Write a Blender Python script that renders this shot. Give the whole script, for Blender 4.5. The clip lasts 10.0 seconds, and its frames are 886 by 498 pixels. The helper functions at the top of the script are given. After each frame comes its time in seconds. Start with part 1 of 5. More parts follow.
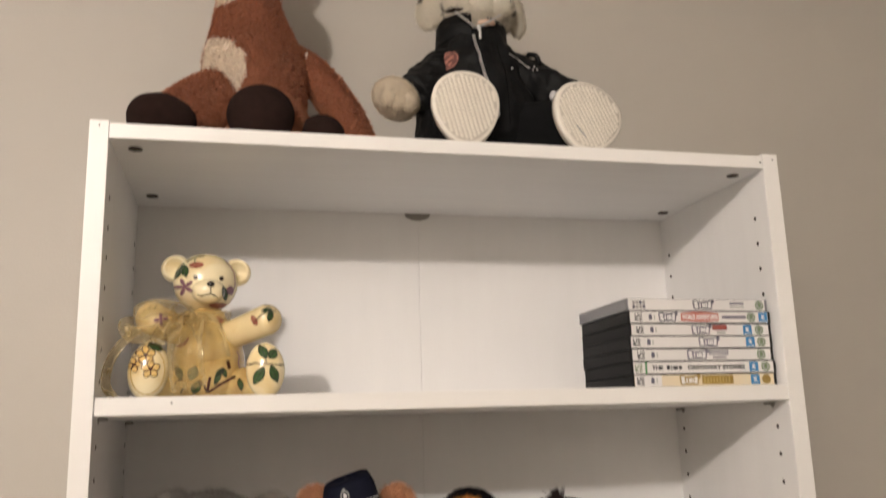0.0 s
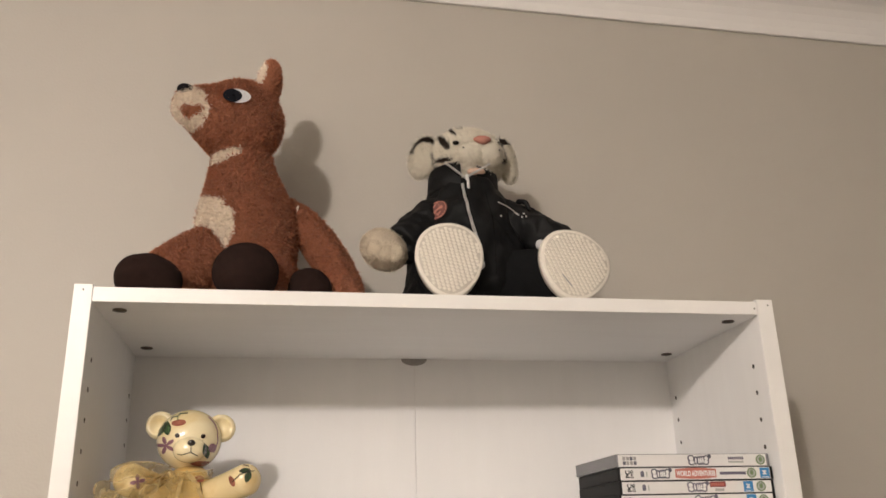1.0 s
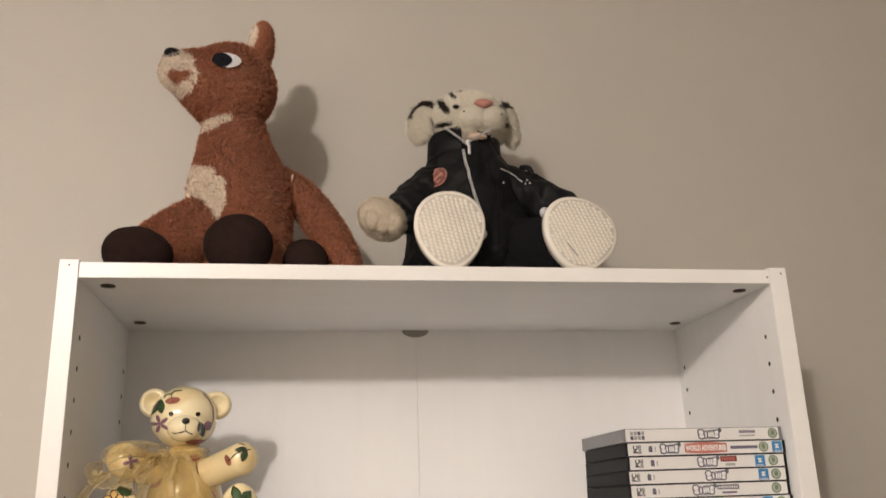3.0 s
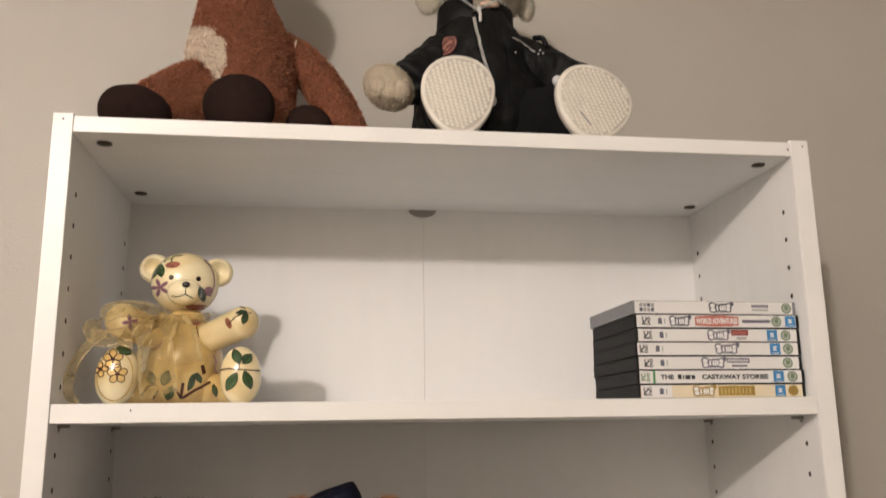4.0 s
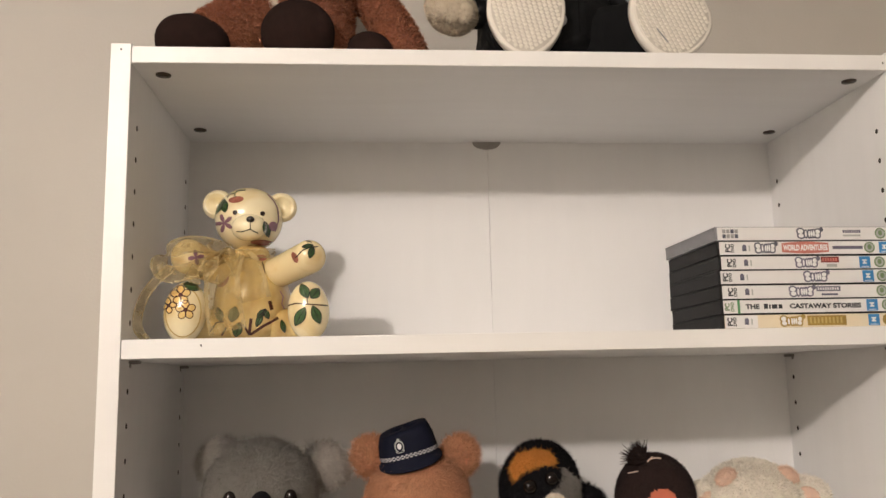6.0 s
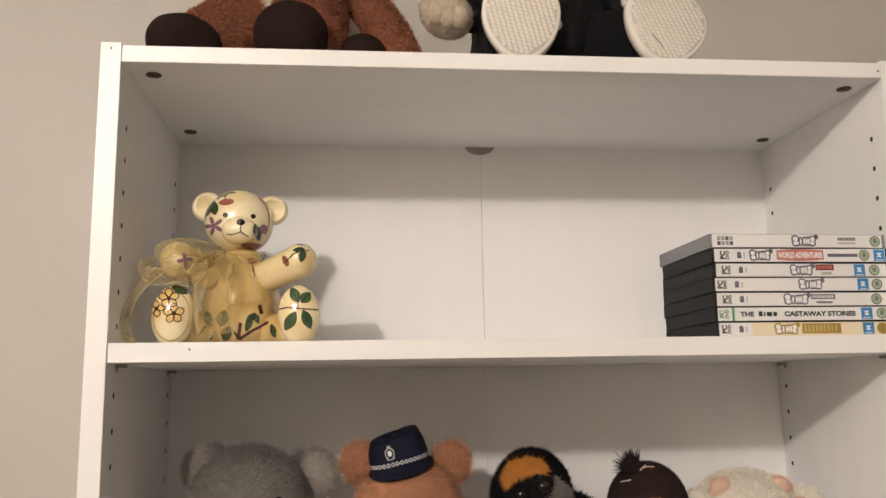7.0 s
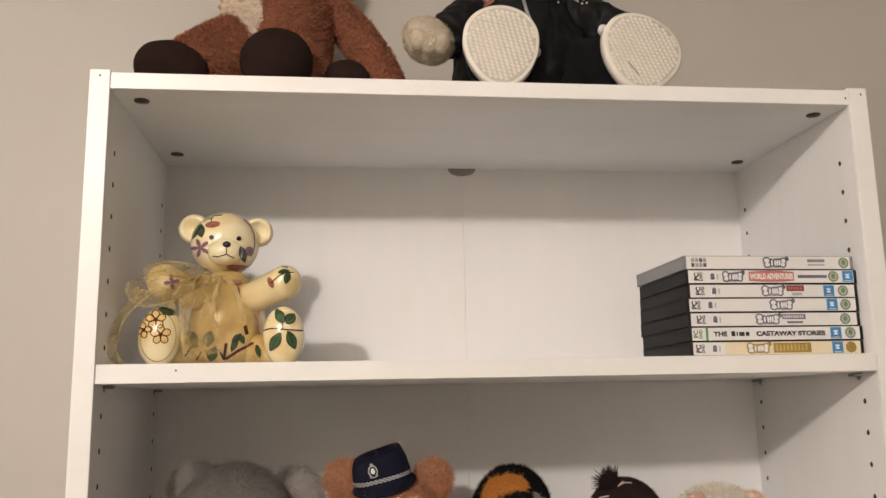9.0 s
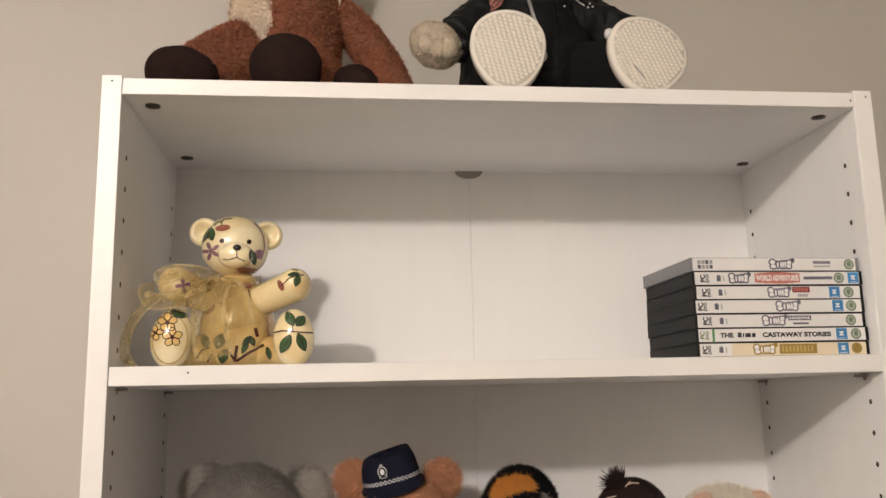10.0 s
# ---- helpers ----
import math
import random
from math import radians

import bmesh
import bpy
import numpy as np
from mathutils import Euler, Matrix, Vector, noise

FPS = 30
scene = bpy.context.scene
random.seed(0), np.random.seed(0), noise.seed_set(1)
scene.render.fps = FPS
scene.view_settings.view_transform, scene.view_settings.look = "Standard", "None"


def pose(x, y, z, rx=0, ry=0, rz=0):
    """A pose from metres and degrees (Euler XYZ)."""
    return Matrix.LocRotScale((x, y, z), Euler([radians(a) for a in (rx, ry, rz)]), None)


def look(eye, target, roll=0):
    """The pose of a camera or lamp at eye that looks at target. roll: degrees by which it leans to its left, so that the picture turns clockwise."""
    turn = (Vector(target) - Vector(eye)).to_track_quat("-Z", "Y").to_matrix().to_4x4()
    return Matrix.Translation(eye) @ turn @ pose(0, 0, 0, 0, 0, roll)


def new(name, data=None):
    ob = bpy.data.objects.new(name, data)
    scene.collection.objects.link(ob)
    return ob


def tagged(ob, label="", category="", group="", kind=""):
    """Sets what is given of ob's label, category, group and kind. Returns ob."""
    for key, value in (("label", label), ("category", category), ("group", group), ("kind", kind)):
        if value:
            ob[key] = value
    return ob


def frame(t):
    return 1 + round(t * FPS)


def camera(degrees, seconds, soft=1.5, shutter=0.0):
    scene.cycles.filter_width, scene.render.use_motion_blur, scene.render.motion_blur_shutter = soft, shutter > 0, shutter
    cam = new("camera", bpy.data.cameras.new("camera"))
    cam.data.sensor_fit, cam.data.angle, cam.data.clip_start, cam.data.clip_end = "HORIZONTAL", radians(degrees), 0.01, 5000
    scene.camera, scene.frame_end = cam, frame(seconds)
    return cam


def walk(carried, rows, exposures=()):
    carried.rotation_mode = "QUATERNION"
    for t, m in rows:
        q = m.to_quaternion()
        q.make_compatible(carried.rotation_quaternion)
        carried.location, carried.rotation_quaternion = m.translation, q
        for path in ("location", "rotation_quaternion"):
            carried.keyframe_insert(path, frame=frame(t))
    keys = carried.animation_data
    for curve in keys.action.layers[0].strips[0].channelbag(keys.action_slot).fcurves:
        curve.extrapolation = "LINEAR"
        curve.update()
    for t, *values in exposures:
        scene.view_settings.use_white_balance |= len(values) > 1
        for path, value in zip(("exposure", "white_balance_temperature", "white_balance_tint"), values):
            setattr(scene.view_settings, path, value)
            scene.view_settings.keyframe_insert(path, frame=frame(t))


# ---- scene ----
from mathutils.bvhtree import BVHTree

cam = camera(55.0, 10.0, soft=1.5, shutter=0.4)
PATH = [
    (0, (0.156, -0.894, 1.471), (0.614, 1.007, 1.893), -1.7),
    (0.5, (0.182, -0.898, 1.508), (0.613, 0.971, 2.076), -2.8),
    (1, (0.238, -0.921, 1.523), (0.563, 0.937, 2.187), -1.5),
    (1.5, (0.24, -0.924, 1.53), (0.535, 0.936, 2.204), -1.8),
    (2, (0.245, -0.911, 1.552), (0.536, 0.964, 2.183), -2.9),
    (2.2, (0.248, -0.911, 1.558), (0.538, 0.971, 2.168), -2.9),
    (3.3, (0.252, -0.878, 1.526), (0.567, 1.018, 2.08), -1.5),
    (3.5, (0.258, -0.871, 1.51), (0.56, 1.036, 2.033), -1.1),
    (4, (0.264, -0.844, 1.482), (0.548, 1.09, 1.907), -0.8),
    (4.5, (0.27, -0.827, 1.472), (0.539, 1.121, 1.838), -1.3),
    (5, (0.261, -0.819, 1.467), (0.49, 1.14, 1.801), -1.6),
    (5.5, (0.25, -0.812, 1.465), (0.427, 1.155, 1.781), -1.5),
    (5.7, (0.246, -0.808, 1.468), (0.418, 1.16, 1.78), -1.4),
    (6.8, (0.246, -0.797, 1.468), (0.432, 1.168, 1.792), -0.7),
    (7, (0.243, -0.794, 1.466), (0.44, 1.168, 1.797), -0.9),
    (7.5, (0.247, -0.796, 1.468), (0.448, 1.164, 1.808), -1.2),
    (8, (0.246, -0.803, 1.47), (0.458, 1.155, 1.819), -1.2),
    (8.5, (0.251, -0.81, 1.472), (0.469, 1.146, 1.827), -1.0),
    (9, (0.245, -0.817, 1.473), (0.475, 1.138, 1.83), -1.1),
    (9.5, (0.244, -0.824, 1.473), (0.47, 1.13, 1.835), -1.2),
    (10, (0.24, -0.825, 1.474), (0.46, 1.131, 1.832), -1.2),
]
walk(cam, [(t, look(eye, target, roll)) for t, eye, target, roll in PATH])

# ---- world and light ----
world = bpy.data.worlds.new("room_world")
world.use_nodes = True
world.node_tree.nodes["Background"].inputs[0].default_value = (0.9, 0.85, 0.8, 1)
world.node_tree.nodes["Background"].inputs[1].default_value = 0.02
scene.world = world

LAMP_AT = (-0.575, -2.03, 2.308)
lamp_data = bpy.data.lights.new("ceiling_lamp", "POINT")
lamp_data.energy, lamp_data.shadow_soft_size, lamp_data.color = 99.0, 0.055, (1.0, 0.905, 0.825)
lamp = new("ceiling_lamp", lamp_data)
lamp.location = LAMP_AT
scene.view_settings.exposure = 0.0


# ---- materials ----
def nodes_of(name):
    m = bpy.data.materials.new(name)
    m.use_nodes = True
    nt = m.node_tree
    return m, nt, nt.nodes["Principled BSDF"]


def surface(name, color, rough=0.5, vary=0.08, scale=40.0, bump=0.0, bump_scale=200.0, stretch=(1, 1, 1), metal=0.0, coat=0.0, island=0.0, sheen=0.0, bump_dist=0.001, spec=0.5):
    """Base colour with two scales of variation, fine relief and gloss."""
    m, nt, b = nodes_of(name)
    L = nt.links.new
    tc = nt.nodes.new("ShaderNodeTexCoord")
    mp = nt.nodes.new("ShaderNodeMapping")
    mp.inputs["Scale"].default_value = stretch
    L(tc.outputs["Object"], mp.inputs["Vector"])
    n1 = nt.nodes.new("ShaderNodeTexNoise")
    n1.inputs["Scale"].default_value, n1.inputs["Detail"].default_value = scale, 6
    L(mp.outputs[0], n1.inputs["Vector"])
    n2 = nt.nodes.new("ShaderNodeTexNoise")
    n2.inputs["Scale"].default_value, n2.inputs["Detail"].default_value = scale * 0.13, 3
    L(mp.outputs[0], n2.inputs["Vector"])
    add = nt.nodes.new("ShaderNodeMath")
    add.operation = "ADD"
    L(n1.outputs[0], add.inputs[0])
    L(n2.outputs[0], add.inputs[1])
    ramp = nt.nodes.new("ShaderNodeMapRange")
    ramp.inputs[1].default_value, ramp.inputs[2].default_value = 0.6, 1.4
    ramp.inputs[3].default_value, ramp.inputs[4].default_value = 1 - vary, 1 + vary
    L(add.outputs[0], ramp.inputs[0])
    value = ramp.outputs[0]
    if island:
        geo = nt.nodes.new("ShaderNodeNewGeometry")
        mr = nt.nodes.new("ShaderNodeMapRange")
        mr.inputs[3].default_value, mr.inputs[4].default_value = 1 - island, 1 + island
        L(geo.outputs["Random Per Island"], mr.inputs[0])
        mul = nt.nodes.new("ShaderNodeMath")
        mul.operation = "MULTIPLY"
        L(value, mul.inputs[0])
        L(mr.outputs[0], mul.inputs[1])
        value = mul.outputs[0]
    mix = nt.nodes.new("ShaderNodeVectorMath")
    mix.operation = "SCALE"
    mix.inputs[0].default_value = color
    L(value, mix.inputs["Scale"])
    L(mix.outputs[0], b.inputs["Base Color"])
    b.inputs["Roughness"].default_value, b.inputs["Metallic"].default_value = rough, metal
    b.inputs["Coat Weight"].default_value, b.inputs["Coat Roughness"].default_value = coat, 0.05
    b.inputs["Sheen Weight"].default_value = sheen
    b.inputs["Specular IOR Level"].default_value = spec
    if bump:
        nb = nt.nodes.new("ShaderNodeTexNoise")
        nb.inputs["Scale"].default_value, nb.inputs["Detail"].default_value = bump_scale, 4
        L(mp.outputs[0], nb.inputs["Vector"])
        bp = nt.nodes.new("ShaderNodeBump")
        bp.inputs["Strength"].default_value, bp.inputs["Distance"].default_value = bump, bump_dist
        L(nb.outputs[0], bp.inputs["Height"])
        L(bp.outputs[0], b.inputs["Normal"])
    if island:
        # thin hairs pass part of the light on
        tl = nt.nodes.new("ShaderNodeBsdfTranslucent")
        L(mix.outputs[0], tl.inputs["Color"])
        mx = nt.nodes.new("ShaderNodeMixShader")
        mx.inputs[0].default_value = 0.34
        L(b.outputs[0], mx.inputs[1])
        L(tl.outputs[0], mx.inputs[2])
        L(mx.outputs[0], nt.nodes["Material Output"].inputs[0])
    return m


def gauze(name, color, through_amount):
    m, nt, b = nodes_of(name)
    L = nt.links.new
    b.inputs["Base Color"].default_value = (*color, 1)
    b.inputs["Roughness"].default_value = 0.45
    b.inputs["Sheen Weight"].default_value = 0.4
    tr = nt.nodes.new("ShaderNodeBsdfTransparent")
    tr.inputs[0].default_value = (1.0, 0.95, 0.82, 1)
    tc = nt.nodes.new("ShaderNodeTexCoord")
    wv = nt.nodes.new("ShaderNodeTexNoise")
    wv.inputs["Scale"].default_value, wv.inputs["Detail"].default_value = 90, 4
    L(tc.outputs["Object"], wv.inputs["Vector"])
    mr = nt.nodes.new("ShaderNodeMapRange")
    mr.inputs[1].default_value, mr.inputs[2].default_value = 0.3, 0.7
    mr.inputs[3].default_value, mr.inputs[4].default_value = through_amount - 0.12, through_amount + 0.12
    L(wv.outputs[0], mr.inputs[0])
    mx = nt.nodes.new("ShaderNodeMixShader")
    L(mr.outputs[0], mx.inputs[0])
    L(b.outputs[0], mx.inputs[1])
    L(tr.outputs[0], mx.inputs[2])
    L(mx.outputs[0], nt.nodes["Material Output"].inputs[0])
    return m


def glaze(name, pale, deep):
    """Pooled ceramic glaze: pale where thin, golden where it ran thick."""
    m, nt, b = nodes_of(name)
    L = nt.links.new
    tc = nt.nodes.new("ShaderNodeTexCoord")
    n1 = nt.nodes.new("ShaderNodeTexNoise")
    n1.inputs["Scale"].default_value, n1.inputs["Detail"].default_value, n1.inputs["Distortion"].default_value = 22, 3, 0.6
    L(tc.outputs["Object"], n1.inputs["Vector"])
    mr = nt.nodes.new("ShaderNodeMapRange")
    mr.inputs[1].default_value, mr.inputs[2].default_value = 0.46, 0.76
    L(n1.outputs[0], mr.inputs[0])
    mx = nt.nodes.new("ShaderNodeMix")
    mx.data_type = "RGBA"
    mx.inputs["A"].default_value, mx.inputs["B"].default_value = (*pale, 1), (*deep, 1)
    L(mr.outputs[0], mx.inputs["Factor"])
    L(mx.outputs["Result"], b.inputs["Base Color"])
    b.inputs["Roughness"].default_value, b.inputs["Coat Weight"].default_value, b.inputs["Coat Roughness"].default_value = 0.18, 0.7, 0.04
    return m


PAINT = surface("wall_paint", (0.485, 0.45, 0.397), 0.55, 0.03, 3.0, 0.25, 260.0)
CEIL = surface("ceiling_paint", (0.84, 0.84, 0.84), 0.9, 0.02, 4.0, 0.1, 200.0)
CORN = surface("cornice_paint", (0.80, 0.775, 0.75), 0.6, 0.02, 6.0, 0.05, 200.0)
CARPET = surface("carpet", (0.36, 0.325, 0.285), 1.0, 0.2, 60.0, 0.8, 400.0)
MELA = surface("white_melamine", (0.85, 0.842, 0.835), 0.6, 0.025, 60.0, 0.30, 320.0, (0.10, 1, 1), bump_dist=0.0006, spec=0.3)
MELAV = surface("white_melamine_upright", (0.85, 0.842, 0.835), 0.6, 0.025, 60.0, 0.30, 320.0, (1, 1, 0.10), bump_dist=0.0006, spec=0.3)
BACKM = surface("white_hardboard", (0.84, 0.832, 0.825), 0.75, 0.02, 50.0, 0.18, 300.0, (1, 1, 0.12), bump_dist=0.0005, spec=0.15)
EDGE = surface("white_edge_band", (0.84, 0.82, 0.79), 0.38, 0.02, 60.0, 0.12, 260.0, (0.1, 1, 1))
DARKHOLE = surface("dark_hole", (0.03, 0.025, 0.02), 0.8, 0.1)
BOLT = surface("dull_brown_cam", (0.09, 0.07, 0.055), 0.45, 0.25, 300.0, metal=0.5)
ZINC = surface("dull_zinc", (0.30, 0.28, 0.26), 0.5, 0.15, 200.0, metal=0.3)

FUR_DEER = surface("brown_fleece", (0.455, 0.188, 0.103), 0.95, 0.10, 70.0, 0.2, 500.0, island=0.13, sheen=0.15, spec=0.2)
FUR_CREAM = surface("cream_fleece", (0.92, 0.82, 0.70), 0.95, 0.06, 120.0, 0.2, 500.0, island=0.06, sheen=0.08, spec=0.2)
HOOF = surface("dark_brown_plush", (0.030, 0.015, 0.012), 0.95, 0.2, 120.0, 0.3, 900.0, island=0.15, spec=0.2)
BLACK_PL = surface("black_plush", (0.012, 0.011, 0.013), 0.9, 0.2, 200.0, 0.2, 700.0, island=0.4, spec=0.2)
EYE_W = surface("white_felt", (0.55, 0.54, 0.55), 0.8, 0.05, 300.0, 0.1, 900.0)
EYE_D = surface("black_felt", (0.006, 0.006, 0.010), 0.8, 0.1, spec=0.15)
GLASS_EYE = surface("glossy_dark_eye", (0.008, 0.005, 0.004), 0.15, 0.1, spec=0.35)
STRIPE = surface("dark_stripe_plush", (0.035, 0.025, 0.019), 0.92, 0.2, 200.0, 0.2, 700.0, island=0.4, spec=0.2)
TIGER_W = surface("white_short_plush", (0.82, 0.77, 0.67), 0.95, 0.06, 90.0, 0.2, 600.0, island=0.06, sheen=0.05)
PAW_PL = surface("grey_beige_plush", (0.74, 0.65, 0.52), 0.95, 0.10, 70.0, 0.2, 600.0, island=0.08, sheen=0.05)
PINK = surface("pink_felt", (0.43, 0.19, 0.145), 0.85, 0.1, 200.0, 0.1, 900.0)
LEATHER = surface("black_leatherette", (0.0045, 0.0045, 0.005), 0.60, 0.25, 70.0, 0.45, 420.0, bump_dist=0.0012, spec=0.2)
DENIM = surface("black_cloth", (0.004, 0.004, 0.0045), 0.95, 0.25, 120.0, 0.3, 900.0, spec=0.2)
RUBBER = surface("off_white_rubber", (0.76, 0.71, 0.62), 0.7, 0.06, 90.0, 0.15, 500.0)
RUBBER_R = surface("off_white_rubber_rim", (0.74, 0.69, 0.61), 0.6, 0.05, 60.0)
RUBBER_SHADE = surface("rubber_recess_shade", (0.55, 0.50, 0.43), 0.8, 0.08, 90.0)
SILVER = surface("silver_metal", (0.80, 0.79, 0.78), 0.35, 0.1, 300.0, metal=0.9)
EMBLEM = surface("red_brown_patch", (0.16, 0.055, 0.045), 0.6, 0.3, 260.0)
CREAM_C = glaze("cream_glaze", (0.82, 0.67, 0.38), (0.58, 0.34, 0.08))
PALE_C = glaze("pale_cream_glaze", (0.85, 0.74, 0.48), (0.72, 0.54, 0.24))
GOLD_C = glaze("golden_cream_glaze", (0.62, 0.455, 0.19), (0.38, 0.21, 0.05))
GREEN_P = surface("green_glaze", (0.040, 0.085, 0.028), 0.15, 0.45, 160.0, coat=0.8)
BROWN_P = surface("brown_glaze", (0.060, 0.015, 0.009), 0.15, 0.2, 160.0, coat=0.8)
ORANGE_P = surface("orange_glaze", (0.74, 0.50, 0.18), 0.15, 0.2, 160.0, coat=0.8)
PINK_P = surface("rose_glaze", (0.34, 0.115, 0.075), 0.15, 0.35, 160.0, coat=0.8)
MAUVE_P = surface("mauve_glaze", (0.27, 0.14, 0.17), 0.15, 0.3, 160.0, coat=0.8)
GROOVE = surface("golden_glaze", (0.56, 0.38, 0.13), 0.16, 0.2, 60.0, coat=0.7)
BLACK_P = surface("black_glaze", (0.015, 0.010, 0.008), 0.15, 0.1, coat=0.8)
SHEER = gauze("gold_organza", (0.46, 0.34, 0.14), 0.60)
SHEER_EDGE = gauze("gold_organza_hem", (0.58, 0.45, 0.22), 0.55)
CASE_BK = surface("black_case_plastic", (0.009, 0.009, 0.010), 0.55, 0.15, 120.0, 0.1, 300.0, spec=0.2)
CASE_GR = surface("grey_case_plastic", (0.20, 0.20, 0.215), 0.4, 0.06, 120.0, 0.08, 300.0)
PAPER_W = surface("white_print", (0.78, 0.76, 0.74), 0.35, 0.02, 60.0)
PAPER_C = surface("cream_print", (0.76, 0.66, 0.48), 0.35, 0.05, 60.0)
INK_NAVY = surface("slate_ink", (0.09, 0.09, 0.12), 0.4, 0.25, 500.0)
INK_RED = surface("red_ink", (0.56, 0.19, 0.15), 0.4, 0.15, 500.0)
INK_DRED = surface("dark_red_ink", (0.22, 0.03, 0.03), 0.4, 0.15, 500.0)
INK_BLUE = surface("blue_ink", (0.045, 0.23, 0.50), 0.4, 0.06, 500.0)
INK_GREEN = surface("green_ink", (0.17, 0.24, 0.12), 0.4, 0.2, 300.0)
INK_LGREEN = surface("bright_green_ink", (0.09, 0.28, 0.11), 0.4, 0.1, 300.0)
INK_GOLD = surface("gold_ink", (0.34, 0.22, 0.05), 0.4, 0.2, 300.0)
INK_BLACK = surface("black_ink", (0.03, 0.03, 0.035), 0.4, 0.1, 300.0)
INK_PURP = surface("purple_grey_ink", (0.15, 0.14, 0.19), 0.4, 0.2, 300.0)
INK_WHITE = surface("white_ink", (0.80, 0.79, 0.78), 0.4, 0.02, 300.0)
KOALA = surface("grey_fur", (0.31, 0.288, 0.26), 0.95, 0.15, 60.0, 0.3, 500.0, island=0.14)
KOALA_L = surface("pale_grey_fur", (0.46, 0.42, 0.38), 0.95, 0.10, 60.0, island=0.12)
TAN = surface("ginger_fur", (0.64, 0.345, 0.20), 0.95, 0.15, 60.0, 0.3, 500.0, island=0.14, sheen=0.05)
NAVY = surface("navy_felt", (0.0045, 0.0055, 0.016), 0.8, 0.15, 300.0, 0.2, 900.0, spec=0.2)
ORANGE_F = surface("orange_plush", (0.66, 0.29, 0.06), 0.95, 0.12, 100.0, island=0.1)
DKBROWN = surface("dark_brown_short_plush", (0.026, 0.012, 0.010), 0.95, 0.2, 200.0, island=0.2)
CORAL = surface("coral_felt", (0.50, 0.13, 0.07), 0.85, 0.08, 200.0)
LAMB = surface("cream_curly_fleece", (0.95, 0.90, 0.81), 0.95, 0.06, 90.0, 0.3, 500.0, island=0.07)
LAMB_P = surface("peach_plush", (0.86, 0.64, 0.51), 0.95, 0.1, 150.0, island=0.05)


# ---- geometry helpers: a shape is (corners, triangles, material index per triangle) ----
def shape(V, F, mat=0):
    T = []
    for f in F:
        for k in range(1, len(f) - 1):
            T.append((f[0], f[k], f[k + 1]))
    return np.array(V, float).reshape(-1, 3), np.array(T, int).reshape(-1, 3), np.full(len(T), mat, int)


def merge(*gs):
    V, T, M, o = [], [], [], 0
    for v, t, m in gs:
        V.append(v), T.append(t + o), M.append(m)
        o += len(v)
    return np.concatenate(V), np.concatenate(T), np.concatenate(M)


def moved(g, m):
    v = np.c_[g[0], np.ones(len(g[0]))] @ np.array(m).T
    return v[:, :3], g[1], g[2]


def egg(c, r, rot=(0, 0, 0), n=32, m=20, mat=0, warp=None):
    """An ellipsoid of half sizes r, turned by rot (degrees); warp(unit corners) may shape it first."""
    V, F = [(0, 0, 1)], []
    for i in range(1, m):
        a = math.pi * i / m
        for j in range(n):
            b = 2 * math.pi * j / n
            V.append((math.sin(a) * math.cos(b), math.sin(a) * math.sin(b), math.cos(a)))
    V.append((0, 0, -1))
    for j in range(n):
        k = (j + 1) % n
        F.append((0, 1 + j, 1 + k))
        for i in range(m - 2):
            p = 1 + i * n
            F.append((p + j, p + n + j, p + n + k, p + k))
        p = 1 + (m - 2) * n
        F.append((p + j, len(V) - 1, p + k))
    g = shape(V, F, mat)
    v = g[0]
    if warp:
        v = warp(v.copy())
    v = v * np.array(r)
    return moved((v, g[1], g[2]), pose(*c, *rot))


def loft(ctrl, n=28, mat=0, cap=0.9, sub=6, flat=1.0, side=(1, 0, 0)):
    """A soft round limb through rows (x, y, z, radius), with domed ends. flat: the radius across the second way, as a share of the first."""
    C = np.array(ctrl, float)
    rows = []
    K = len(C)
    for i in range(K - 1):
        p0, p1, p2, p3 = C[max(i - 1, 0)], C[i], C[i + 1], C[min(i + 2, K - 1)]
        for s in range(sub):
            t = s / sub
            rows.append(0.5 * (2 * p1 + (p2 - p0) * t + (2 * p0 - 5 * p1 + 4 * p2 - p3) * t * t + (3 * p1 - p0 - 3 * p2 + p3) * t ** 3))
    rows.append(C[-1])
    rows = np.array(rows)
    d0 = rows[1, :3] - rows[0, :3]
    d1 = rows[-1, :3] - rows[-2, :3]
    d0, d1 = d0 / np.linalg.norm(d0), d1 / np.linalg.norm(d1)
    head, tail = [], []
    for k in range(1, 7):
        a = k / 7 * math.pi / 2
        for d, base, out in ((-d0, rows[0], head), (d1, rows[-1], tail)):
            out.append([*(base[:3] + d * base[3] * cap * math.sin(a)), base[3] * math.cos(a)])
    rows = np.array(head[::-1] + rows.tolist() + tail)
    V, F = [], []
    u = np.array(side, float)
    for i, row in enumerate(rows):
        d = rows[min(i + 1, len(rows) - 1), :3] - rows[max(i - 1, 0), :3]
        d = d / np.linalg.norm(d)
        u = u - d * (u @ d)
        u = u / np.linalg.norm(u)
        w = np.cross(d, u)
        for j in range(n):
            a = 2 * math.pi * j / n
            V.append(row[:3] + row[3] * (math.cos(a) * u + flat * math.sin(a) * w))
    R = len(rows)
    for i in range(R - 1):
        for j in range(n):
            k = (j + 1) % n
            F.append((i * n + j, i * n + k, (i + 1) * n + k, (i + 1) * n + j))
    V.append(rows[0, :3] - d0 * 0.0005)
    V.append(rows[-1, :3] + d1 * 0.0005)
    for j in range(n):
        k = (j + 1) % n
        F.append((R * n, k, j))
        F.append((R * n + 1, (R - 1) * n + j, (R - 1) * n + k))
    return shape(V, F, mat)


